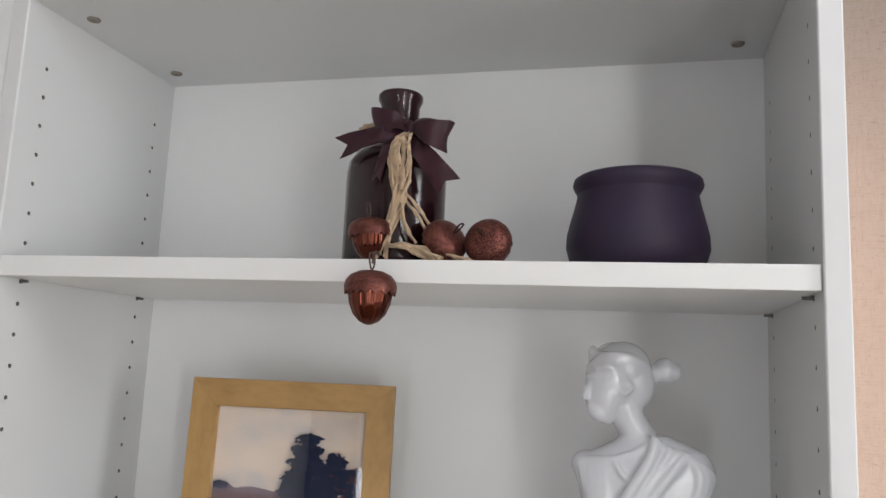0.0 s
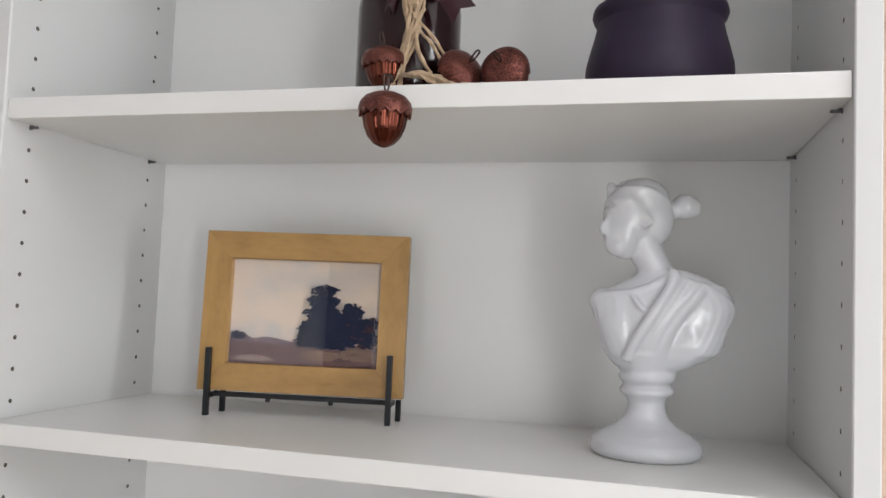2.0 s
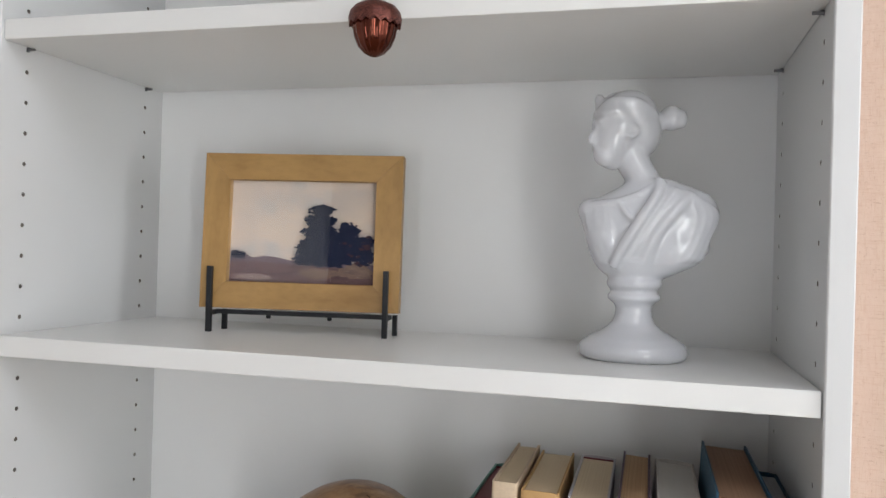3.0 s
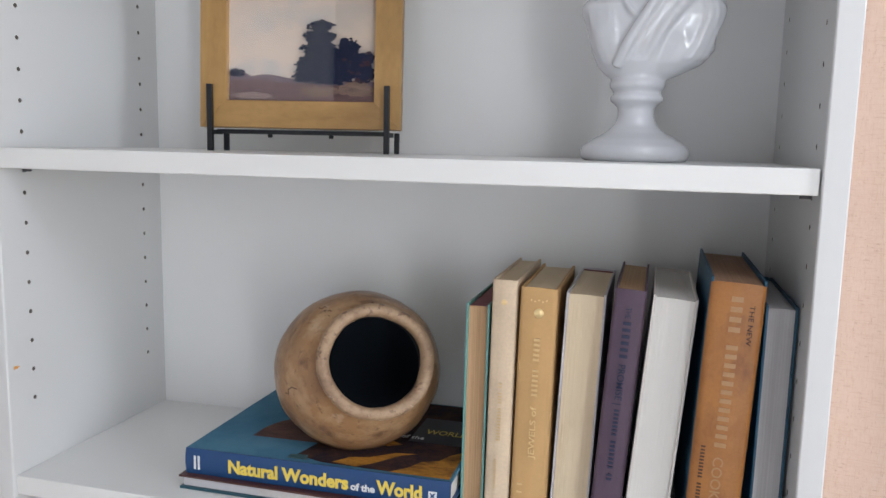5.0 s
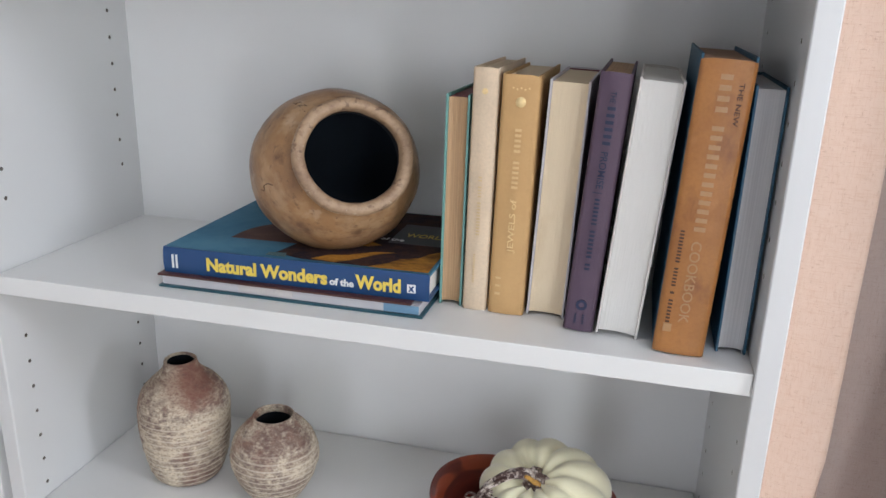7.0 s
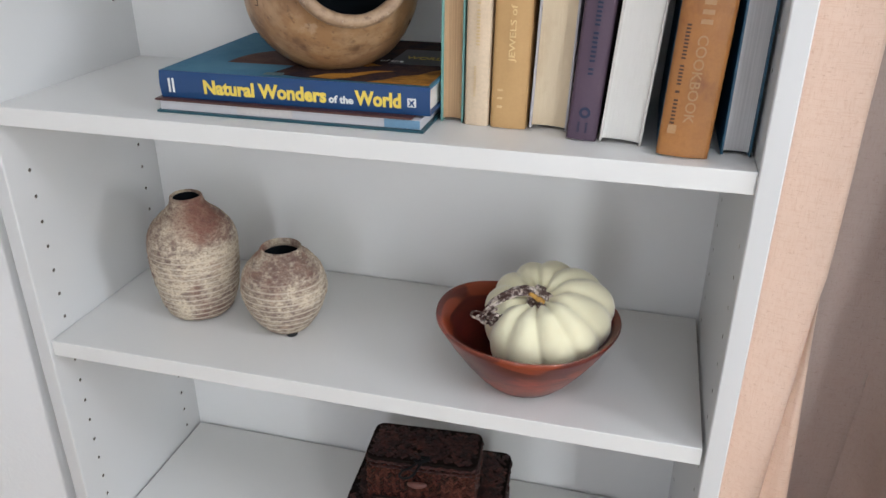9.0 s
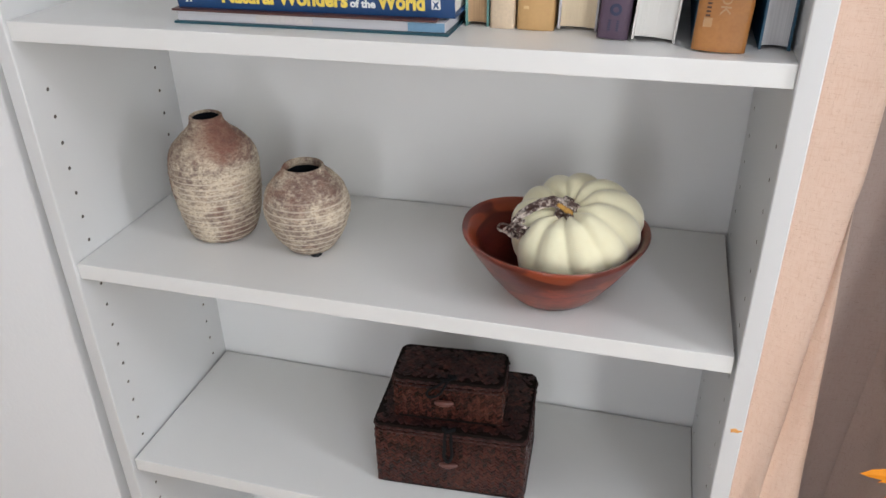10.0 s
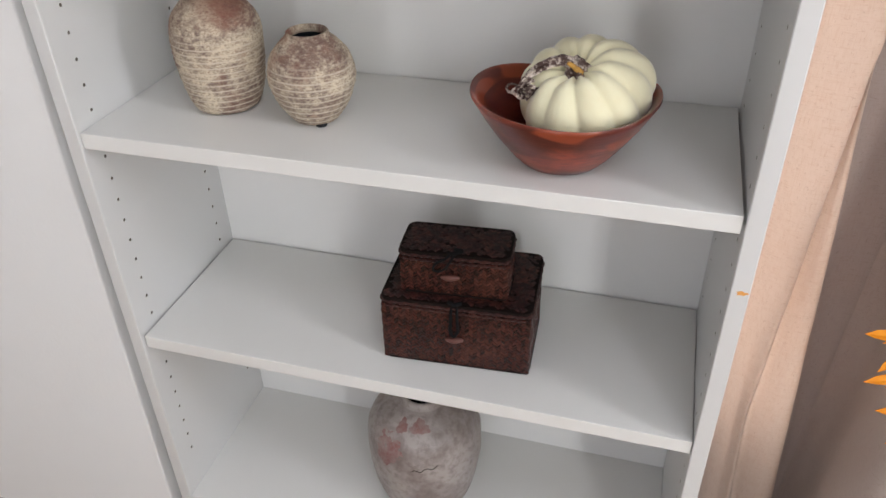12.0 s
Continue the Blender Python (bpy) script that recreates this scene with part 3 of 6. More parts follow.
garland = thing("leaf_garland", pose(0.592, -0.012, 0.30), "bright orange artificial leaf sprig before the curtain", "decoration")
part("stem", tube(smooth_path([(0.03, 0.02, -0.379), (0.026, 0.016, -0.05), (0.022, 0.014, 0.15), (0.03, 0.012, 0.42)]), 0.0022, 7), STEMM, garland, "thin brown stem", True)
for k, (x, z, spin) in enumerate(((-0.014, 0.350, -84), (0.002, 0.306, -96), (0.016, 0.258, -84), (0.060, 0.320, 70), (0.060, 0.26, 95))):
    part("leaf", leaf_mesh(k), LEAFO, garland, "", False, pose(x, 0.010 - 0.004 * k, z, 90, spin, 0))

# ---- top shelf: bottle, twine with acorns, pot ----
bottle = thing("glass_bottle", pose(0.003, 0.095, Z_A), "dark amber glass bottle with a burgundy ribbon bow", "bottle")
part("bottle_body", lathe([(0, 0.001), (0.044, 0.001), (0.0495, 0.004), (0.0510, 0.010), (0.0510, 0.098), (0.0495, 0.109), (0.043, 0.119), (0.032, 0.126), (0.0235, 0.131), (0.0205, 0.137), (0.0200, 0.172), (0.0215, 0.176), (0.0232, 0.179), (0.0232, 0.184), (0.0215, 0.186), (0.0178, 0.186), (0.0170, 0.182), (0.0172, 0.140), (0.022, 0.129), (0.040, 0.117), (0.0465, 0.107), (0.0478, 0.097), (0.0478, 0.011), (0.045, 0.006), (0, 0.006)], 56), AMBER, bottle, "", True, angle=60)


def ribbon(pts, width, across, thick=0.0006, ends=0.0, bm=None):
    """A ribbon along pts; across(u) gives the direction of its width. ends: depth of the notch cut in the far end."""
    bm = bm or bmesh.new()
    path = smooth_path(pts, 7)
    rows = []
    for i, p in enumerate(path):
        u = i / (len(path) - 1)
        d = (path[min(i + 1, len(path) - 1)] - path[max(i - 1, 0)]).normalized()
        a = Vector(across(u))
        a = (a - d * a.dot(d)).normalized()
        nrm = d.cross(a)
        w = width(u) if callable(width) else width
        row = []
        for k in range(5):
            v = k / 2 - 1
            q = p + a * v * w / 2 + nrm * 0.0012 * math.sin(9 * u + 2 * v)
            if ends and i == len(path) - 1:
                q = q + d * ends * abs(v)
            row.append((bm.verts.new(q + nrm * thick / 2), bm.verts.new(q - nrm * thick / 2)))
        rows.append(row)
    for a, b in zip(rows, rows[1:]):
        for k in range(4):
            bm.faces.new((a[k][0], a[k + 1][0], b[k + 1][0], b[k][0]))
            bm.faces.new((a[k][1], b[k][1], b[k + 1][1], a[k + 1][1]))
        for k in (0, 4):
            bm.faces.new((a[k][0], b[k][0], b[k][1], a[k][1]))
    for row in (rows[0], rows[-1]):
        for k in range(4):
            bm.faces.new((row[k][0], row[k + 1][0], row[k + 1][1], row[k][1]))
    return bm


KNOT = Vector((0.0248, -0.0430, 0.1360))
SATIN = ("bow_loop", "burgundy satin bow loop"), ("bow_tail", "burgundy satin ribbon tail")
for kind, path, width, across, cut in (
    (0, [KNOT, (0.012, -0.053, 0.1415), (-0.003, -0.053, 0.1425), (-0.0115, -0.046, 0.1445), (-0.004, -0.038, 0.1435), (0.012, -0.039, 0.1400), KNOT], lambda u: 0.010 + 0.015 * math.sin(math.pi * u) ** 0.8, (-0.32, 0.10, 1), 0),
    (0, [KNOT, (0.038, -0.054, 0.1340), (0.052, -0.057, 0.1275), (0.0625, -0.050, 0.1250), (0.0620, -0.040, 0.1280), (0.045, -0.037, 0.1340), KNOT], lambda u: 0.010 + 0.022 * math.sin(math.pi * u) ** 1.3, (0.12, 0.15, 1), 0),
    (1, [(0.0240, -0.042, 0.1330), (0.004, -0.053, 0.1290), (-0.016, -0.054, 0.1245), (-0.0370, -0.049, 0.1195)], lambda u: 0.013 + 0.009 * u, (-0.45, 0.05, 0.88), 0.012),
    (1, [(0.0270, -0.042, 0.1310), (0.038, -0.054, 0.1140), (0.050, -0.058, 0.0990), (0.0655, -0.055, 0.0800)], lambda u: 0.012 + 0.013 * u, (0.90, 0.10, 0.50), 0.007),
    (1, [(0.0190, -0.042, 0.1300), (0.008, -0.052, 0.1170), (0.002, -0.055, 0.1020), (-0.0015, -0.056, 0.0860)], lambda u: 0.012 - 0.004 * u, (1, 0.10, 0.30), 0.007),
):
    part(SATIN[kind][0], ribbon(path, width, lambda u, a=across: a, ends=cut), RIBBON, bottle, SATIN[kind][1], True, angle=80)
part("bow_knot", lathe([(0, -0.0075), (0.004, -0.0070), (0.0062, -0.002), (0.0058, 0.002), (0.0064, 0.0050), (0.004, 0.0075), (0, 0.0080)], 14, lambda x, y, z: (x * (1 + 0.1 * math.sin(400 * z)), y * 0.8, z)), RIBBON, bottle, "burgundy satin knot", True, pose(*KNOT, 12, 8, 0))
part("neck_band", lathe([(0.0215, 0.1365), (0.0222, 0.138), (0.0226, 0.144), (0.0216, 0.146), (0.0208, 0.144), (0.0208, 0.138), (0.0215, 0.1365)], 32), RIBBON, bottle, "", True)

twine = thing("twine_tassel", pose(0.016, 0.046, Z_A), "natural jute twine bundle tied at the bow", "twine")
rnd = random.Random(4)
ENDS = [(-0.008, -0.014, 0.006), (-0.004, -0.016, 0.008), (0.001, -0.017, 0.006), (0.050, -0.020, 0.004), (0.055, -0.016, 0.004), (0.046, -0.018, 0.004), (0.042, -0.022, 0.004), (0.028, -0.010, 0.020), (0.040, -0.003, 0.037), (0.078, -0.006, 0.004), (0.083, -0.010, 0.004), (-0.006, -0.020, 0.004), (0.058, -0.022, 0.005), (0.024, -0.009, 0.024), (0.003, -0.018, 0.004), (0.038, -0.004, 0.030)]
for k, (x, y, z) in enumerate(ENDS):
    ox = (k % 6 - 2.5) * 0.0036
    mid = 0.060 + 0.014 * rnd.random()
    jx, jy = rnd.uniform(-0.004, 0.004), rnd.uniform(-0.003, 0.003)
    pts = [(0.0110 + ox * 0.45, 0.004 - 0.002 * (k % 2), 0.130), (0.0085 + ox * 0.85, -0.006 - 0.003 * (k % 2), 0.121), (0.0085 + ox * 1.0 + jx * 0.6, -0.009 - 0.003 * (k % 3), 0.104), (0.0095 + ox * 0.75 + jx, -0.009 - 0.002 * (k % 2) + jy, 0.085), (0.0100 + ox * 0.42 + (0.003 if x > 0.02 else -0.003), -0.008 - 0.002 * (k % 3), mid)]
    if x > 0.03 and z < 0.02:
        pts += [(-0.002 + 0.003 * (k % 4), -0.012 - 0.002 * (k % 3), 0.034), (-0.001 + 0.003 * (k % 3), -0.017, 0.018), (x * 0.45, y - 0.006 + jy, 0.016 + jx * 0.6), (x * 0.75, y - 0.002, 0.009), (x, y, z)]
    elif x > 0.02:
        pts += [(x * 0.70 + ox * 0.3, y - 0.004, z + 0.018), (x, y, z)]
    else:
        pts += [(x * 0.4 + 0.004 + ox * 0.3, y * 0.6 - 0.005, z + 0.028), (x, y - 0.002, z)]
    part("strand", tube([p + Vector((0.0004 * noise.noise(p * 160), 0.0004 * noise.noise(p * 190), 0)) for p in smooth_path(pts, 14)], lambda u: 0.00145 + 0.0003 * math.sin(37 * u + k), 9, None, 0.30, 0.7), JUTE, twine, "", True, angle=70)
part("neck_wrap", tube(smooth_path([(-0.043, 0.020, 0.1405), (-0.034, 0.013, 0.1415), (-0.022, 0.008, 0.1400), (-0.008, 0.006, 0.1360)], 8), lambda u: 0.0034 - 0.001 * u, 9, None, 0.25, 0.7), JUTE, twine, "twine wrapped behind the bow", True, angle=70)


def acorn(at, label):
    """A copper acorn: ribbed mirror nut, glitter cap with a toothed rim, wire loop."""
    ob = thing("acorn_ornament", at, label, "ornament", "acorn ornaments on the twine")
    rib = lambda x, y, z: (x * (1 + 0.034 * math.cos(16 * math.atan2(y, x))), y * (1 + 0.034 * math.cos(16 * math.atan2(y, x))), z)
    part("nut", lathe([(0, -0.0275), (0.0030, -0.0270), (0.0080, -0.0245), (0.0130, -0.0190), (0.0163, -0.0110), (0.0178, -0.0020), (0.0176, 0.004), (0, 0.006)], 72, rib), COPPER, ob, "ribbed mirror copper nut", True, angle=70)
    tooth = lambda x, y, z: (x, y, z - (0.0016 if z < 0.0012 else 0.0) * (1 + math.cos(16 * math.atan2(y, x))))
    part("cap", lathe([(0.0180, 0.0005), (0.0208, -0.0005), (0.0214, 0.003), (0.0202, 0.0080), (0.0165, 0.0125), (0.0100, 0.0155), (0.0035, 0.0165), (0, 0.0166)], 64, tooth), GLITTER, ob, "copper glitter cap with toothed rim", True, angle=70)
    part("wire_loop", tube(smooth_path([(0, 0, 0.015), (0.0022, 0, 0.022), (0.0010, 0, 0.030), (-0.0022, 0, 0.030), (-0.0016, 0, 0.022), (0.0004, 0, 0.015)], 6), 0.0008, 6), WIRE, ob, "dark wire loop", True)
    return ob


acorn(pose(0.0235, -0.0240, 1.6945, 0, 0, 10) @ Matrix.Scale(1.06, 4), "copper acorn ornament hanging over the shelf edge")
acorn(pose(0.0665, 0.0500, Z_A + 0.0226, 62, 0, 52) @ Matrix.Scale(1.05, 4), "copper glitter acorn lying on the top shelf")
acorn(pose(0.1105, 0.0490, Z_A + 0.0226, 75, 0, -8) @ Matrix.Scale(1.05, 4), "copper glitter acorn lying on the top shelf")
acorn(pose(0.0010, 0.0290, Z_A + 0.0280, 0, -6, 40) @ Matrix.Scale(0.95, 4), "copper acorn standing behind the twine ends")
hang = thing("hanging_cord", pose(0.0245, -0.0240, 1.70), "short dark cord holding the hanging acorn", "cord")
part("cord", tube(smooth_path([(0, 0, 0.018), (0, 0.002, 0.027), (-0.002, 0.016, 0.0300), (-0.006, 0.030, 0.0300)], 8), 0.0013, 7), WIRE, hang, "", True)

pot = thing("ceramic_pot", pose(0.2430, 0.1130, Z_A) @ Matrix.Diagonal((1, 1, 0.98, 1)), "matte aubergine ceramic pot with a rolled rim", "pot")
part("pot_body", lathe([(0, 0.0), (0.050, 0.0), (0.0565, 0.003), (0.0635, 0.013), (0.0675, 0.027), (0.0670, 0.040), (0.0635, 0.055), (0.0600, 0.068), (0.0578, 0.078), (0.0574, 0.0815), (0.0545, 0.0815), (0.0545, 0.078), (0.057, 0.06), (0.062, 0.035), (0.057, 0.012), (0, 0.008)], 72), AUBERG, pot, "", True, angle=70)
part("rim", lathe([(0.0572, 0.0810), (0.0584, 0.0835), (0.0606, 0.087), (0.0620, 0.091), (0.0608, 0.096), (0.0570, 0.0985), (0.0540, 0.097), (0.0532, 0.090), (0.0540, 0.0810), (0.0572, 0.0810)], 72), AUBERG, pot, "rolled rim", True, angle=70)

# ---- second shelf: framed landscape on a stand, bust ----
W, H, RAIL = 0.2290, 0.1770, 0.0300
picture = thing("framed_picture", pose(-0.2410, 0.1420, Z_B + 0.0268, -3.0, 0, 10.0), "small landscape painting in a honey wood frame", "picture frame")


def rail(length, w, d):
    """A mitred frame rail along x, its outer edge at z 0."""
    bm = bmesh.new()
    a = [(0, 0), (length, 0), (length - w, w), (w, w)]
    f, b = [bm.verts.new((x, 0, z)) for x, z in a], [bm.verts.new((x, d, z)) for x, z in a]
    bm.faces.new(f), bm.faces.new(b[::-1])
    for i in range(4):
        j = (i + 1) % 4
        bm.faces.new((f[i], b[i], b[j], f[j]))
    bmesh.ops.bevel(bm, geom=[e for e in bm.edges if all(v.co.y == 0 for v in e.verts)], offset=0.0005, segments=2, affect="EDGES")
    return bm


part("frame_rail", rail(W, RAIL, 0.016), PINEH, picture, "bottom rail of honey-stained wood")
part("frame_rail", moved(rail(W, RAIL, 0.016), Matrix.Translation((0, 0, H)) @ Matrix.Diagonal((1, 1, -1, 1))), PINEH, picture, "top rail of honey-stained wood")
part("frame_stile", moved(rail(H, RAIL, 0.016), Matrix(((0, 0, 1, 0), (0, 1, 0, 0), (1, 0, 0, 0), (0, 0, 0, 1)))), PINE, picture, "upright stile of honey-stained wood")
part("frame_stile", moved(rail(H, RAIL, 0.016), Matrix(((0, 0, -1, W), (0, 1, 0, 0), (1, 0, 0, 0), (0, 0, 0, 1)))), PINE, picture, "upright stile of honey-stained wood")
for nm, q in (("inner_lip", ((RAIL - 0.0005, W - RAIL + 0.0005, 0.004, 0.006, RAIL - 0.0005, RAIL + 0.0008))), ("inner_lip", ((RAIL - 0.0005, W - RAIL + 0.0005, 0.004, 0.006, H - RAIL - 0.0008, H - RAIL + 0.0005)))):
    part(nm, box(*q), mat("gilt_lip", (0.25, 0.13, 0.04), 0.4, 0.3, (40, 0.4)), picture)
PW, PH = W - 2 * RAIL, H - 2 * RAIL


def art_mat(name, a, b, scale, stretch=(1, 1, 1), amount=0.8):
    return mat(name, a, 0.7, 0, (scale, amount), (scale * 6, amount * 0.5), (400, 0.25), b, stretch, spec=0.1)


def art(name, outline, depth, material):
    """A painted form of the picture: an outline in picture units (0..1 across, 0..1 up)."""
    bm = plate([(x * PW, z * PH) for x, z in outline], 0, 0.0002)
    return part(name, moved(bm, Matrix(((1, 0, 0, RAIL), (0, 0, -1, depth), (0, 1, 0, RAIL), (0, 0, 0, 1)))), material, canvas)


canvas = part("canvas", box(RAIL - 0.003, W - RAIL + 0.003, 0.0105, 0.0135, RAIL - 0.003, H - RAIL + 0.003), layer(art_mat("painted_sky", (0.53, 0.425, 0.34), (0.40, 0.345, 0.31), 13, (1, 1, 1.6)), (0.33, 0.325, 0.33), 15, 0.50, 0.68, 0.75, (1, 1, 1.5), 4.0), picture, "landscape painting of trees under a pale sky")
rnd = random.Random(11)


def blob(cx, cz, rx, rz, n=26, rough=0.2):
    ph = [rnd.uniform(0, 6.3) for _ in range(5)]
    out = []
    for k in range(n):
        a = 2 * math.pi * k / n
        f = 1 + rough * (0.5 * math.sin(3 * a + ph[0]) + 0.4 * math.sin(7 * a + ph[1]) + 0.4 * math.sin(11 * a + ph[2]))
        out.append((min(0.995, max(0.005, cx + rx * f * math.cos(a))), min(0.995, max(0.005, cz + rz * f * math.sin(a)))))
    return out


HILL, FIELD = art_mat("painted_hills", (0.115, 0.085, 0.105), (0.18, 0.13, 0.14), 60), art_mat("painted_field", (0.135, 0.080, 0.080), (0.060, 0.036, 0.042), 26, (1, 1, 5))
TREE, TREER = art_mat("painted_tree", (0.008, 0.013, 0.034), (0.020, 0.024, 0.048), 90), art_mat("painted_red_tree", (0.055, 0.026, 0.030), (0.03, 0.022, 0.03), 90)
BANK, POND = art_mat("painted_bank", (0.19, 0.125, 0.095), (0.10, 0.07, 0.065), 60, (1, 1, 3)), art_mat("painted_water", (0.24, 0.18, 0.165), (0.20, 0.14, 0.13), 40, (1, 1, 4))
art("painted_hills", [(0.004, 0.004), (0.996, 0.004), (0.996, 0.20), (0.6, 0.215), (0.42, 0.225), (0.33, 0.25), (0.24, 0.265), (0.16, 0.24), (0.12, 0.27), (0.08, 0.30), (0.04, 0.285), (0.004, 0.25)], 0.0101, HILL)
art("painted_field", [(0.004, 0.004), (0.996, 0.004), (0.996, 0.15), (0.75, 0.16), (0.45, 0.18), (0.2, 0.205), (0.004, 0.20)], 0.0097, FIELD)
art("painted_water", blob(0.17, 0.055, 0.13, 0.03, rough=0.1), 0.0093, POND)
art("painted_bank", blob(0.87, 0.13, 0.12, 0.075), 0.0093, BANK)
art("painted_bank", blob(0.62, 0.10, 0.14, 0.05), 0.0093, BANK)
BOUGHS = ((0.63, 0.72, 0.090, 0.055), (0.57, 0.63, 0.060, 0.035), (0.68, 0.62, 0.050, 0.055), (0.61, 0.60, 0.080, 0.060), (0.58, 0.50, 0.080, 0.055), (0.66, 0.48, 0.075, 0.10), (0.53, 0.36, 0.075, 0.060), (0.60, 0.38, 0.090, 0.10), (0.53, 0.25, 0.085, 0.070), (0.64, 0.27, 0.10, 0.10), (0.815, 0.52, 0.075, 0.085), (0.78, 0.40, 0.095, 0.14), (0.87, 0.37, 0.085, 0.10), (0.955, 0.41, 0.040, 0.065), (0.93, 0.28, 0.065, 0.10), (0.75, 0.26, 0.15, 0.09), (0.06, 0.27, 0.050, 0.035))


def foliage(limbs, count, seed, depth, material, size):
    """Brushed leaf clumps scattered over the limbs of a painted tree, thicker towards their outline."""
    rr, bm = random.Random(seed), bmesh.new()
    for k in range(count):
        cx, cz, rx, rz = limbs[k % len(limbs)]
        a, f = rr.uniform(0, 6.283), rr.uniform(0.15, 1.06) ** 0.5
        x, z, w = cx + rx * f * math.cos(a), cz + rz * f * math.sin(a), size * rr.uniform(0.5, 1.2)
        if 0.012 + w < x < 0.988 - w and z > 0.12:
            pts = [((x + w * rr.uniform(0.6, 1.25) * math.cos(b)) * PW, (z + w * rr.uniform(0.5, 1.1) * math.sin(b)) * PH) for b in [0.785 * q for q in range(8)]]
            plate(pts, 0.0000020 * k, 0.0002 + 0.0000020 * k, bm)
    return part("painted_foliage", moved(bm, Matrix(((1, 0, 0, RAIL), (0, 0, -1, depth), (0, 1, 0, RAIL), (0, 0, 0, 1)))), material, canvas)


for k, (cx, cz, rx, rz) in enumerate(BOUGHS):
    art("painted_tree", blob(cx, cz, rx * 0.92, rz * 0.92, 44, 0.25), 0.0089 - 0.00012 * k, TREE)
foliage(BOUGHS, 520, 5, 0.0066, TREE, 0.015)
foliage(BOUGHS[12:15], 26, 6, 0.0052, TREER, 0.016)
foliage(BOUGHS[:10], 110, 7, 0.0053, art_mat("painted_leaf_light", (0.018, 0.025, 0.046), (0.010, 0.016, 0.036), 120), 0.011)
pane = part("glazing", box(RAIL - 0.002, W - RAIL + 0.002, 0.0034, 0.0048, RAIL - 0.002, H - RAIL + 0.002), glass_mat("picture_glass", (1, 1, 1), 0.02), picture, "clear picture glass")
pane.visible_shadow = False
pane.data.materials[0].node_tree.nodes["Principled BSDF"].inputs["IOR"].default_value = 1.5

stand = thing("picture_stand", pose(-0.2390, 0.1420, Z_B, 0, 0, 8.5), "black iron easel stand under the picture", "stand")
for x in (0.0125, 0.2140):
    part("front_post", box(x - 0.0030, x + 0.0030, -0.0085, -0.0025, 0, 0.074, 0.0006), IRON, stand)
    part("rear_leg", box(x + 0.0030, x + 0.0085, 0.0240, 0.0295, 0, 0.0235, 0.0006), IRON, stand)
    part("side_arm", box(x - 0.0025, x + 0.0025, -0.0025, 0.0240, 0.0185, 0.0235, 0.0005), IRON, stand)
part("crossbar", box(0.0155, 0.2110, 0.006, 0.012, 0.0195, 0.0245, 0.0006), IRON, stand)
for x in (0.077, 0.148):
    part("stud", lathe([(0, 0.0), (0.0022, 0.0), (0.0030, 0.002), (0.0022, 0.0042), (0, 0.0042)], 12), IRON, stand, "", True, pose(x, 0.009, 0.0158))


# ---- the bust: one plain glazed shape ----
def ellipsoid(bm, c, r, turn=(0, 0, 0), n=14):
    m = pose(*c, *turn) @ Matrix.Diagonal((*r, 1))
    bmesh.ops.create_uvsphere(bm, u_segments=2 * n, v_segments=n, radius=1, matrix=m)


def rope(bm, pts, r):
    tube(smooth_path(pts, 6), r if callable(r) else (lambda u: r * (0.55 + 0.45 * math.sin(math.pi * min(1, max(0, u))))), 10, bm)


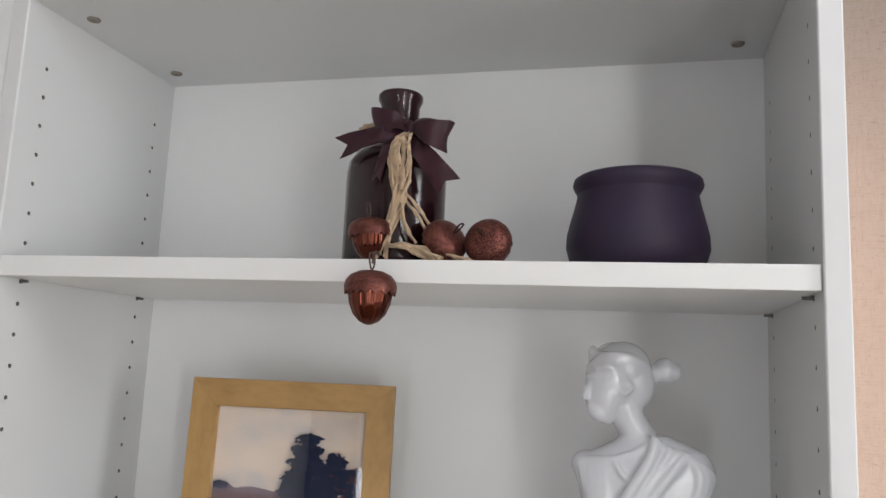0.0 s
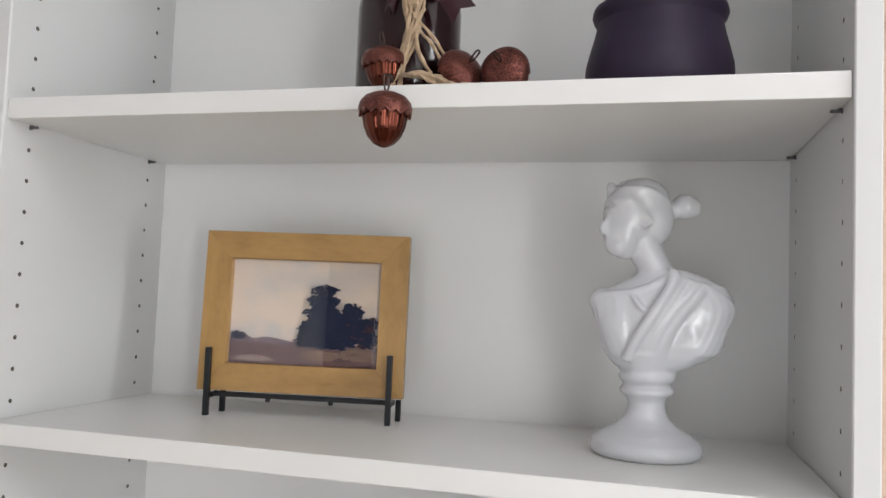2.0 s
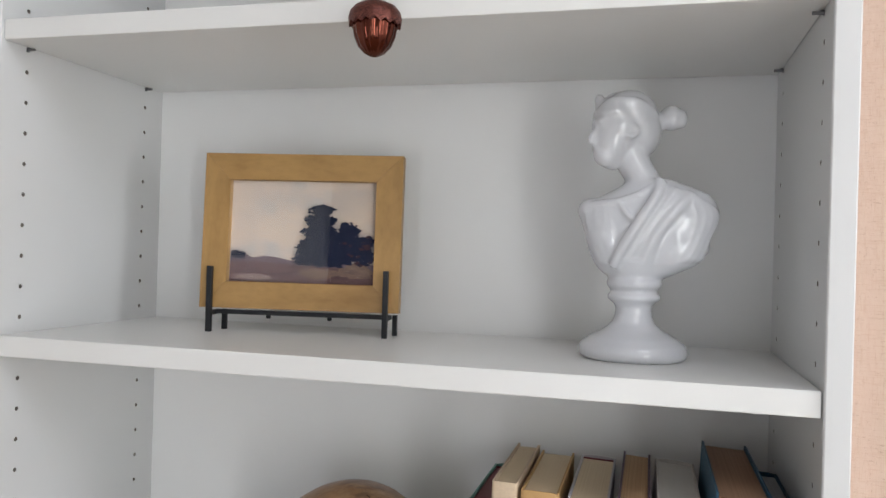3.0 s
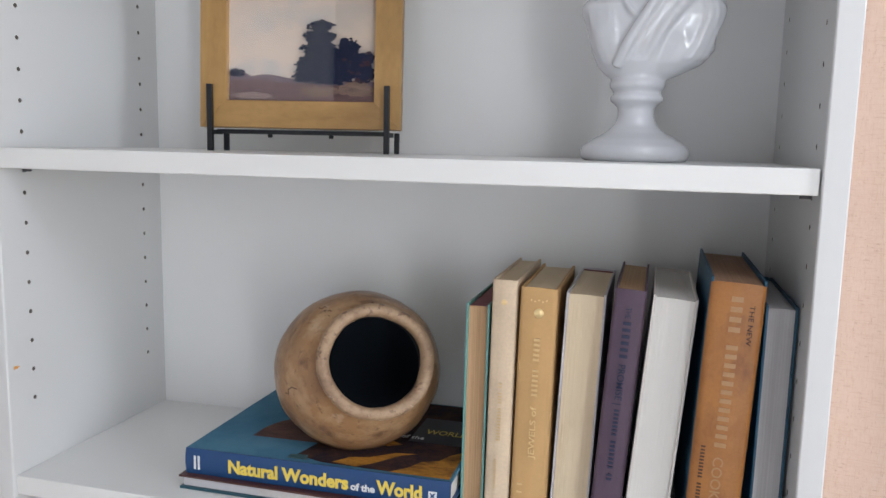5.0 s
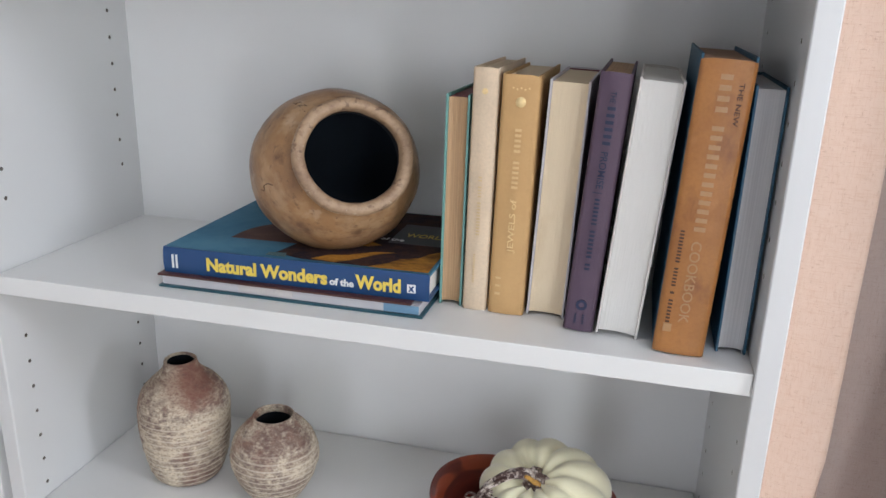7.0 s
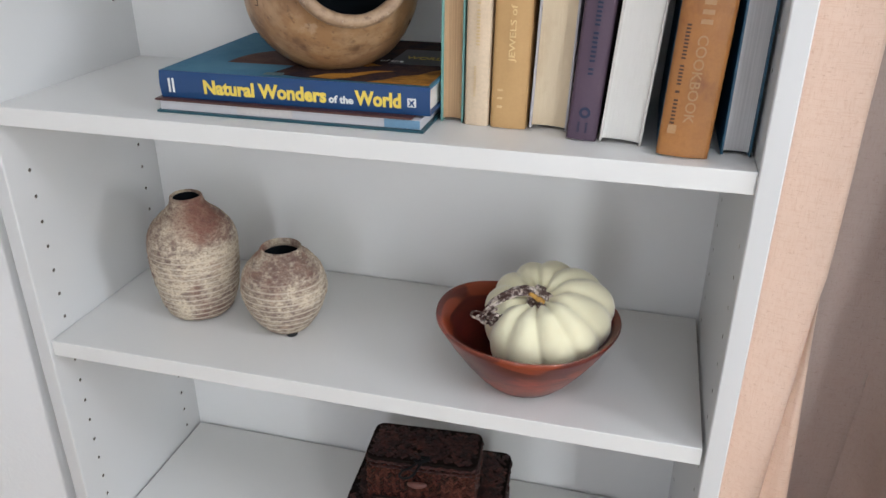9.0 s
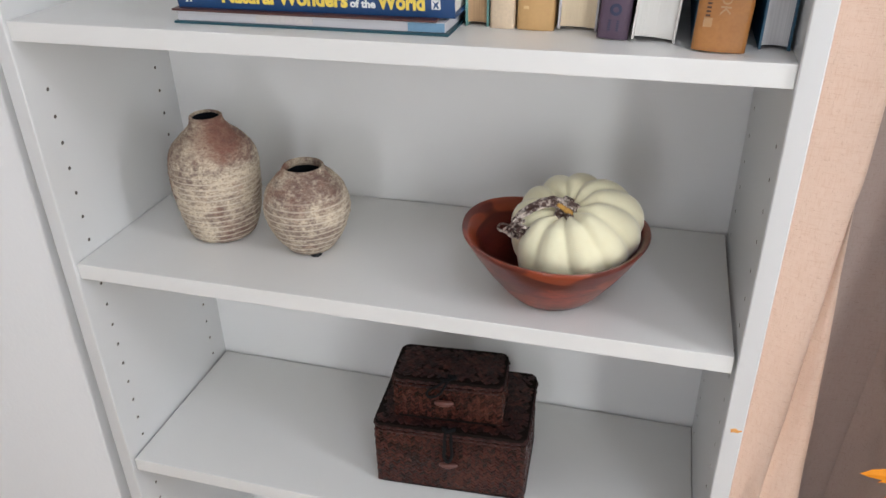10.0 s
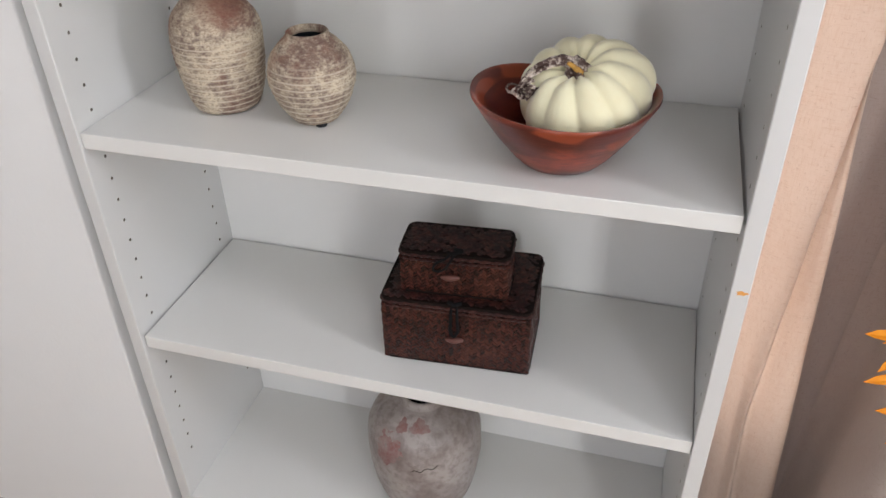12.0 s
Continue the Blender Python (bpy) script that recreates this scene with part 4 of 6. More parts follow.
def bust_mesh():
    bm = lathe([(0, 0), (0.050, 0), (0.0535, 0.003), (0.0545, 0.008), (0.0520, 0.014), (0.042, 0.021), (0.030, 0.027), (0.0215, 0.034), (0.0180, 0.042), (0.0178, 0.050), (0.0215, 0.054), (0.0262, 0.057), (0.0262, 0.061), (0.0225, 0.0635), (0.0225, 0.066), (0.0270, 0.069), (0.0275, 0.074), (0.0240, 0.078), (0.0260, 0.083), (0.030, 0.094), (0, 0.096)], 40)
    secs = ((0.074, 0.001, 0.020, 0.018), (0.082, 0.003, 0.036, 0.025), (0.091, 0.007, 0.048, 0.029), (0.104, 0.010, 0.057, 0.031), (0.120, 0.011, 0.062, 0.032), (0.134, 0.012, 0.068, 0.031), (0.143, 0.012, 0.069, 0.029), (0.151, 0.015, 0.062, 0.027), (0.158, 0.020, 0.052, 0.025), (0.165, 0.020, 0.036, 0.022), (0.171, 0.016, 0.022, 0.019))

    def at(z):
        return [float(np.interp(z, [q[0] for q in secs], [q[i] for q in secs])) for i in (1, 2, 3)]

    def front(x, z, out=0.0):
        cx, rx, ry = at(z)
        u = max(-0.96, min(0.96, (x - cx) / rx))
        return (cx + u * rx, 0.004 - (ry + out) * (1 - abs(u) ** 2.4) ** (1 / 2.4), z)

    prev = None
    for z, cx, rx, ry in secs:
        ring = []
        for k in range(40):
            a = 2 * math.pi * k / 40
            c, s_ = math.cos(a), math.sin(a)
            ring.append(bm.verts.new((cx + rx * math.copysign(abs(c) ** 0.84, c), 0.004 + ry * math.copysign(abs(s_) ** 0.84, s_), z)))
        if prev:
            for k in range(40):
                bm.faces.new((prev[k], prev[(k + 1) % 40], ring[(k + 1) % 40], ring[k]))
        else:
            bm.faces.new(ring[::-1])
        prev = ring
    bm.faces.new(prev)
    for c, r, t in (((0.046, 0.004, 0.152), (0.026, 0.022, 0.014), (0, 28, 0)), ((-0.026, -0.004, 0.120), (0.024, 0.023, 0.026), (0, 0, 0)), ((0.034, -0.004, 0.118), (0.026, 0.023, 0.026), (0, 0, 0)),
                    ((-0.010, -0.002, 0.218), (0.0265, 0.030, 0.033), (0, 0, -35)), ((-0.0175, -0.012, 0.205), (0.0195, 0.019, 0.027), (0, 5, -50)), ((-0.0235, -0.018, 0.1900), (0.0115, 0.011, 0.0100), (0, 0, -50)),
                    ((-0.001, 0.004, 0.231), (0.0290, 0.029, 0.0255), (0, -8, 0)), ((0.010, 0.006, 0.216), (0.022, 0.026, 0.026), (0, 0, 0)), ((0.041, 0.012, 0.2300), (0.0125, 0.012, 0.0125), (0, 0, 0)),
                    ((0.034, 0.010, 0.2270), (0.009, 0.009, 0.0085), (0, 0, 0)), ((0.023, 0.008, 0.2250), (0.011, 0.010, 0.009), (0, 0, 0)), ((0.050, 0.012, 0.2290), (0.0075, 0.008, 0.0095), (0, 0, 0))):
        ellipsoid(bm, c, r, t)
    tube(smooth_path([(0.016, 0.004, 0.142), (0.010, 0.003, 0.168), (0.002, 0.000, 0.190), (-0.004, 0.000, 0.208)]), lambda u: 0.0215 - 0.004 * math.sin(math.pi * u), 18, bm)
    # face: nose, brow, lips
    rope(bm, [(-0.0310, -0.0225, 0.2170), (-0.0345, -0.0260, 0.2090), (-0.0365, -0.0280, 0.2030), (-0.0325, -0.0245, 0.2005)], 0.0034)
    rope(bm, [(-0.0365, -0.0130, 0.2195), (-0.0320, -0.0220, 0.2220), (-0.0240, -0.0280, 0.2205)], 0.0026)
    rope(bm, [(-0.0335, -0.0180, 0.1955), (-0.0312, -0.0240, 0.1950), (-0.0260, -0.0270, 0.1955)], 0.0022)
    rope(bm, [(-0.0320, -0.0180, 0.1915), (-0.0300, -0.0232, 0.1910), (-0.0255, -0.0255, 0.1915)], 0.0022)
    # hair: waves swept back from the brow to the knot, and a small diadem
    for k in range(7):
        a = k / 6
        rope(bm, [(-0.036 + 0.010 * a, -0.012 - 0.016 * a, 0.230 + 0.003 * math.sin(4 * a)), (-0.018 + 0.006 * a, -0.024 - 0.006 * a, 0.242 - 0.011 * a), (0.006, -0.022 + 0.004 * a, 0.242 - 0.019 * a), (0.022, -0.010 + 0.004 * a, 0.234 - 0.012 * a), (0.030, 0.006, 0.228)], 0.0032)
    for k in range(4):
        a = k / 3
        rope(bm, [(-0.034 + 0.012 * a, -0.008 + 0.012 * a, 0.237 + 0.004 * a), (-0.015, 0.004 + 0.012 * a, 0.252 - 0.002 * a), (0.010, 0.008 + 0.010 * a, 0.247), (0.028, 0.010, 0.231)], 0.0036)
    rope(bm, [(-0.0300, -0.002, 0.2430), (-0.0268, -0.012, 0.2430), (-0.0180, -0.0195, 0.2430), (-0.0055, -0.0228, 0.2425), (0.0085, -0.0205, 0.2415)], lambda u: 0.0032)
    ellipsoid(bm, (-0.0300, -0.008, 0.2450), (0.0050, 0.0070, 0.0065))
    rope(bm, [(-0.005, -0.0265, 0.2150), (0.002, -0.0265, 0.2070), (0.009, -0.0205, 0.2130), (0.004, -0.0250, 0.2190)], 0.0026)
    # drapery: folds running from the raised shoulder down across the breast
    for k in range(9):
        a = k / 8
        rope(bm, [front(0.022 + 0.034 * a, 0.167 - 0.008 * a, 0.001), front(0.012 + 0.034 * a, 0.150 - 0.004 * a, 0.002), front(-0.002 + 0.032 * a, 0.128, 0.002), front(-0.016 + 0.032 * a, 0.106, 0.001), front(-0.026 + 0.036 * a, 0.087, 0.0)], (0.0024, 0.0046, 0.0026)[k % 3])
    for k in range(7):
        a = k / 6
        rope(bm, [front(0.050 + 0.020 * a, 0.160 - 0.012 * a, 0.001), front(0.062 + 0.018 * a, 0.138, 0.001), front(0.056 + 0.014 * a, 0.116, 0.001), front(0.036 + 0.020 * a, 0.094, 0.0)], 0.0034 if k % 2 else 0.0024)
    for k in range(7):
        a = k / 6
        rope(bm, [front(-0.054 + 0.028 * a, 0.143 + 0.002 * a), front(-0.050 + 0.026 * a, 0.126, 0.001), front(-0.044 + 0.022 * a, 0.108, 0.001), front(-0.034 + 0.016 * a, 0.090)], 0.0028 if k % 2 else 0.0020)
    rope(bm, [front(0.026, 0.170, 0.002), front(0.018, 0.152, 0.004), front(0.004, 0.130, 0.005), front(-0.010, 0.108, 0.004), front(-0.020, 0.088, 0.002)], lambda u: 0.0056)
    ellipsoid(bm, (-0.044, 0.004, 0.1420), (0.0150, 0.019, 0.0125), (0, -4, 0))
    rope(bm, [front(-0.016, 0.149, 0.001), front(-0.009, 0.139, 0.002), front(0.000, 0.131, 0.002)], 0.0030)
    rope(bm, [front(-0.050, 0.147), front(-0.034, 0.149, 0.001), front(-0.016, 0.151, 0.001), front(0.004, 0.158, 0.001), front(0.022, 0.167)], lambda u: 0.0026)
    for v in bm.verts:
        k = max(0.0, min(1.0, (v.co.z - 0.158) / 0.034))
        v.co += Vector((-0.0088, 0, 0.0035)) * k * k * (3 - 2 * k)
        low = max(0.0, 1 - abs(v.co.z - 0.097) / 0.020) * max(0.0, min(1.0, v.co.x / 0.03))
        v.co.x += 0.0075 * low
    return bm


bust = tagged(new("bust_statue", finish("bust_statue", bust_mesh(), BUST, True, 180)), "white glossy classical bust on a turned socle", "statue")
bust.matrix_world = pose(0.2390, 0.1330, Z_B) @ Matrix.Diagonal((0.955, 0.955, 1, 1))
rm = bust.modifiers.new("one_skin", "REMESH")
rm.mode, rm.voxel_size, rm.use_smooth_shade = "VOXEL", 0.0017, True
sm = bust.modifiers.new("glaze", "SMOOTH")
sm.factor, sm.iterations = 0.5, 7

# ---- third shelf: upright books ----


def upright_book(x0, x1, y, top, lean, depth, face, cover, spine=None, pages=None, label="", head=None, over=0.003, board=0.0022, dyed=False, round_back=0.0032, short=0.0):
    """A hardback standing on the shelf with its spine ("spine") or its fore-edge ("pages") to the front."""
    w, h = x1 - x0, top - Z_C
    m = pose(x1, y, Z_C + 0.0002, 0, lean, 0) if lean >= 0 else pose(x0, y, Z_C, 0, lean, 0)
    ob = thing("book", m, label, "book", "upright books on the third shelf")
    a, b = (-w, 0) if lean >= 0 else (0, w)
    part("front_board", box(a, a + board, 0, depth, 0, h, 0.0006), cover, ob)
    part("back_board", box(b - board, b, 0, depth, 0, h, 0.0006), cover, ob)
    y0, y1 = (0.0035, depth - over) if face == "spine" else (over, depth - 0.0035)
    block = bmesh.new()
    n = 9
    cols = []
    for i in range(n + 1):
        u = i / n
        bow = 0.0030 * (1 - (2 * u - 1) ** 2)
        x = a + board + 0.0001 + (w - 2 * board - 0.0002) * u
        front = y0 + (bow if face == "pages" else -0.4 * bow)
        cols.append([block.verts.new(p) for p in ((x, front, over), (x, front, h - over), (x, y1, h - over), (x, y1, over))])
    for p, q in zip(cols, cols[1:]):
        for k in range(4):
            block.faces.new((p[k], p[(k + 1) % 4], q[(k + 1) % 4], q[k]))
    block.faces.new(cols[0]), block.faces.new(cols[-1][::-1])
    for f in block.faces:
        f.material_index = 1 if dyed and all(v.co.z > h - over - 1e-5 for v in f.verts) else 0
    part("page_block", block, pages, ob, "edges of the bound pages").data.materials.append(head or pages)
    if head:
        part("head_band", box(a + board, b - board, y0 - 0.0005 if face == "spine" else y1 - 0.003, y0 + 0.002 if face == "spine" else y1, h - over, h - over + 0.0012), head, ob)
    bm = bmesh.new()
    prev = None
    sy, out = (0.0, -1) if face == "spine" else (depth, 1)
    for i in range(13):
        u = i / 12
        bow = round_back * (1 - (2 * u - 1) ** 2) ** 0.7 + (0.0006 if i in (1, 11) else 0)
        h = top - Z_C - short - 0.0018 * abs(2 * u - 1) ** 4
        x = a + w * u
        ring = [bm.verts.new(p) for p in ((x, sy + out * bow, 0.0), (x, sy + out * bow, h), (x, sy + out * bow - out * 0.0016, h), (x, sy + out * bow - out * 0.0016, 0.0))]
        if prev:
            for k in range(4):
                bm.faces.new((prev[k], prev[(k + 1) % 4], ring[(k + 1) % 4], ring[k]))
        else:
            bm.faces.new(ring)
        prev = ring
    bm.faces.new(prev[::-1])
    part("spine", bm, spine or cover, ob, "", True, angle=60)
    return ob, a, w, top - Z_C


def spine_text(ob, a, w, h, words, material, size, u, z_top, length, up=False, name="spine_lettering", label=""):
    """Letters running down (or up) a spine; u: place across the spine, 0..1."""
    bm = lettering(words, size, length, 0.008)
    y = -0.0042 * (1 - (2 * u - 1) ** 2) ** 0.7 - 0.0005
    turn = Matrix(((0, 1, 0, a + w * u - size * 0.35), (0, 0, -1, y), (-1, 0, 0, z_top), (0, 0, 0, 1))) if not up else Matrix(((0, -1, 0, a + w * u + size * 0.35), (0, 0, -1, y), (1, 0, 0, z_top), (0, 0, 0, 1)))
    return part(name, moved(bm, turn), material, ob, label)


def spine_bars(ob, a, w, h, material, u, z_top, lengths, size, gap=0.0035, name="spine_bar"):
    """Plain bars for lettering that is not spelled out."""
    y, z = -0.0042 * (1 - (2 * u - 1) ** 2) ** 0.7 - 0.0005, z_top
    for d in lengths:
        count = max(1, round(d / (size * 0.86)))
        for k in range(count):
            part(name, box(a + w * u - size / 2, a + w * u + size / 2, y, y + 0.0006, z - d * (k + 0.50) / count, z - d * k / count), material, ob)
        z -= d + gap


PG_TAN = lines_mat("tan_page_edges", (0.50, 0.32, 0.17), (0.26, 0.14, 0.07), 900, "X")
PG_CREAM = layer(lines_mat("cream_page_edges", (0.76, 0.62, 0.43), (0.64, 0.50, 0.33), 700, "X", amount=0.16), (0.55, 0.38, 0.20), 22, 0.58, 0.72, 0.45, (1, 1, 0.5), 2.0)
PG_WHITE = lines_mat("white_page_edges", (0.72, 0.70, 0.665), (0.63, 0.60, 0.55), 700, "X", amount=0.14)
PG_GREY = lines_mat("grey_page_edges", (0.56, 0.55, 0.55), (0.36, 0.35, 0.36), 700, "X", amount=0.45)
PG_BROWN = lines_mat("browned_page_edges", (0.34, 0.20, 0.12), (0.18, 0.09, 0.05), 900, "X")
MINT, RED = paint("mint_cloth", (0.15, 0.33, 0.30)), paint("dark_red_stain", (0.16, 0.022, 0.035))
BEIGE, MUSTARD = paint("beige_cloth", (0.70, 0.55, 0.39), 0.7, 0.2), paint("mustard_cloth", (0.58, 0.355, 0.15), 0.65, 0.35, (0.45, 0.26, 0.10))
LILAC, PLUM = paint("pale_lilac_board", (0.60, 0.57, 0.60)), paint("plum_cloth", (0.085, 0.052, 0.085), 0.6, 0.3, (0.12, 0.075, 0.10))
OFFW, TAN = paint("off_white_board", (0.70, 0.66, 0.62)), layer(layer(paint("tan_leatherette", (0.39, 0.165, 0.042), 0.40, 0.6, (0.25, 0.088, 0.022), 0.3), (0.16, 0.055, 0.022), 30, 0.54, 0.70, 0.65, (1, 1, 0.6), 1.0), (0.47, 0.22, 0.07), 45, 0.58, 0.70, 0.5, (1, 1, 0.5), 5.0)
NAVY, GOLD = paint("deep_teal_board", (0.012, 0.075, 0.135), 0.5), mat("gold_foil", (0.80, 0.60, 0.30), 0.35, 0.5, (200, 0.3))
INKBL, SILVER, INKBR = mat("dark_blue_ink", (0.012, 0.020, 0.060), 0.5), mat("silver_foil", (0.40, 0.235, 0.115), 0.45, 0.05, (150, 0.5), (600, 0.3), (0, 0), (0.38, 0.19, 0.06)), mat("brown_ink", (0.07, 0.028, 0.012), 0.5)
RUBBED = mat("rubbed_gold", (0.70, 0.50, 0.25), 0.45, 0.25, (300, 0.6), (0, 0), (0, 0), (0.60, 0.39, 0.17))
PALEG = mat("rubbed_gilt", (0.66, 0.50, 0.28), 0.5, 0.2, (300, 0.6), (0, 0), (0, 0), (0.58, 0.42, 0.23))

upright_book(0.0895, 0.1125, 0.0720, 1.2660, 0.5, 0.150, "pages", MINT, None, PG_TAN, "thin mint cloth book with browned page edges outward", RED, dyed=True)
bk = upright_book(0.1145, 0.1385, 0.0700, 1.2920, 0.7, 0.150, "spine", BEIGE, None, PG_CREAM, "faded beige cloth book with rubbed gilt lettering")
spine_bars(*bk, PALEG, 0.5, 0.135, (0.006, 0.012, 0.034), 0.0035)
spine_bars(*bk, PALEG, 0.42, 0.058, (0.030,), 0.0022)
part("gilt_emblem", lathe([(0, 0), (0.0028, 0), (0.0028, 0.0006), (0, 0.0006)], 14), GOLD, bk[0], "", False, pose(-0.012, -0.0030, 0.214, 90))
bk = upright_book(0.1408, 0.1755, 0.0680, 1.2870, 1.0, 0.150, "spine", MUSTARD, None, PG_CREAM, "mustard cloth book with gold spine lettering")
spine_text(*bk, "JEWELS of", GOLD, 0.0080, 0.52, 0.064, 0.052, True)
spine_bars(*bk, RUBBED, 0.52, 0.182, (0.024, 0.028), 0.0058, 0.006)
spine_bars(*bk, RUBBED, 0.25, 0.038, (0.004, 0.004, 0.005), 0.005, 0.004)
part("gilt_emblem", lathe([(0, 0), (0.0040, 0), (0.0048, 0.0004), (0.0040, 0.0008), (0, 0.0008)], 18), GOLD, bk[0], "", True, pose(-0.0165, -0.0032, 0.206, 90))
for k in range(5):
    part("gilt_dot", lathe([(0, 0), (0.0008, 0), (0.0008, 0.0006), (0, 0.0006)], 8), GOLD, bk[0], "", False, pose(-0.024 + 0.0036 * k, -0.0030, 0.2185 - 0.0012 * (k % 2), 90))
upright_book(0.1785, 0.2150, 0.0700, 1.2835, 2.2, 0.155, "pages", LILAC, None, PG_CREAM, "pale book turned with cream page edges outward", RED, 0.0025)
bk = upright_book(0.2170, 0.2445, 0.0480, 1.2945, 3.6, 0.165, "spine", PLUM, None, PG_TAN, "plum book with dark blue spine lettering")
spine_text(*bk, "THE", INKBL, 0.0068, 0.5, 0.222, 0.010)
spine_bars(*bk, INKBL, 0.5, 0.209, (0.036,), 0.0070)
spine_text(*bk, "PROMISE |", INKBL, 0.0088, 0.5, 0.170, 0.037)
spine_bars(*bk, INKBL, 0.5, 0.128, (0.026, 0.028, 0.008), 0.0046)
part("blue_emblem", lathe([(0.0026, 0), (0.0052, 0), (0.0052, 0.0006), (0.0026, 0.0006), (0.0026, 0)], 20), INKBL, bk[0], "", False, pose(-0.0135, -0.0032, 0.026, 90))
spine_bars(*bk, INKBL, 0.36, 0.017, (0.010,), 0.0022)
spine_bars(*bk, INKBL, 0.62, 0.017, (0.010,), 0.0022)
upright_book(0.2475, 0.2850, 0.0420, 1.2905, 4.3, 0.165, "pages", OFFW, None, PG_WHITE, "white book turned with thick page edges outward", None, 0.0025)
bk = upright_book(0.2985, 0.3420, 0.0235, 1.3130, 2.6, 0.186, "spine", NAVY, TAN, PG_BROWN, "thick tan leatherette cookbook with blue boards", None, 0.004, round_back=0.0042, short=0.003)
spine_text(*bk, "THE NEW", INKBR, 0.0058, 0.78, 0.236, 0.034)
spine_bars(*bk, SILVER, 0.50, 0.242, (0.034, 0.092), 0.0092, 0.007)
spine_text(*bk, "COOKBOOK", SILVER, 0.0120, 0.50, 0.104, 0.074)
spine_bars(*bk, INKBR, 0.20, 0.112, (0.030, 0.018, 0.004, 0.026), 0.0036)
part("silver_emblem", box(-0.0375, -0.0305, -0.0040, -0.0026, 0.020, 0.0275), SILVER, bk[0])
upright_book(0.3535, 0.3790, 0.0380, 1.2900, 0.55, 0.160, "pages", NAVY, None, PG_GREY, "dark teal book turned with grey page edges outward", None, 0.003)

# ---- third shelf: two flat books and the round vase ----
ROYAL = paint("royal_blue_print", (0.012, 0.055, 0.165), 0.35, 0.2, (0.018, 0.075, 0.20), 0.05)
SKYP, ROCKP = art_mat("printed_sky", (0.085, 0.215, 0.31), (0.040, 0.135, 0.235), 10, (1, 1, 1), 0.7), art_mat("printed_rock", (0.085, 0.045, 0.042), (0.16, 0.085, 0.06), 30, (1, 3, 1))
ORANGEP, DARKP = art_mat("printed_canyon", (0.46, 0.215, 0.035), (0.060, 0.024, 0.016), 26, (1, 2, 1), 1.0), art_mat("printed_shadow", (0.020, 0.016, 0.024), (0.10, 0.045, 0.025), 40)
YELLOW, WHITEP = mat("yellow_print", (0.80, 0.60, 0.10), 0.45, 0, (200, 0.1)), mat("white_print", (0.75, 0.75, 0.74), 0.45, 0, (200, 0.1))
FLATW = 0.2860
low = thing("book", pose(-0.2010, 0.0270, Z_C), "thin large teal book lying flat on the shelf", "book", "flat books under the round vase")
part("bottom_board", box(0, FLATW, 0, 0.215, 0, 0.0024, 0.0006), paint("teal_print", (0.018, 0.085, 0.115), 0.4), low)
part("page_block", box(0.003, FLATW - 0.004, 0.0035, 0.212, 0.0026, 0.0118), lines_mat("grey_white_pages", (0.56, 0.55, 0.57), (0.38, 0.37, 0.40), 900, "Z", amount=0.4), low, "edges of the bound pages")
part("top_board", box(-0.001, FLATW - 0.012, 0.0005, 0.215, 0.0121, 0.0143, 0.0006), paint("maroon_print", (0.085, 0.030, 0.026), 0.4, 0.4), low)
part("pale_strip", box(0.090, 0.150, 0.0030, 0.0036, 0.0040, 0.0112), paint("pale_print", (0.62, 0.58, 0.56), 0.5), low)
part("blue_strip", box(FLATW - 0.040, FLATW - 0.0045, 0.0028, 0.0036, 0.0030, 0.0112), paint("light_blue_print", (0.16, 0.30, 0.44), 0.5), low)

wonders = thing("book", pose(-0.1970, 0.0345, Z_C + 0.0145, 0, 0, 0.6), "large blue nature book lying flat under the vase", "book", "flat books under the round vase")
FT = 0.0275
part("bottom_board", box(0, FLATW, 0, 0.213, 0, 0.0026, 0.0006), ROYAL, wonders)
part("top_board", box(0, FLATW, 0, 0.213, FT - 0.0026, FT, 0.0006), SKYP, wonders)
part("page_block", box(0.003, FLATW - 0.0035, 0.003, 0.209, 0.0028, FT - 0.0028), lines_mat("white_side_pages", (0.70, 0.67, 0.62), (0.50, 0.47, 0.42), 900, "Z", amount=0.4), wonders, "edges of the bound pages")
bm = bmesh.new()
prev = None
for i in range(11):
    u = i / 10
    bow = 0.0020 * (1 - (2 * u - 1) ** 2)
    ring = [bm.verts.new(p) for p in ((0, -bow, FT * u), (FLATW, -bow, FT * u), (FLATW, 0.0016 - bow, FT * u), (0, 0.0016 - bow, FT * u))]
    if prev:
        for k in range(4):
            bm.faces.new((prev[k], prev[(k + 1) % 4], ring[(k + 1) % 4], ring[k]))
    else:
        bm.faces.new(ring)
    prev = ring
bm.faces.new(prev[::-1])
part("spine", bm, ROYAL, wonders, "royal blue spine with a yellow title", True, angle=60)


def front_letters(words, size, x, z, length, material):
    part("title_lettering", moved(lettering(words, size, length, 0.042), Matrix(((1, 0, 0, x), (0, 0, -1, -0.0023), (0, 1, 0, z), (0, 0, 0, 1)))), material, wonders)


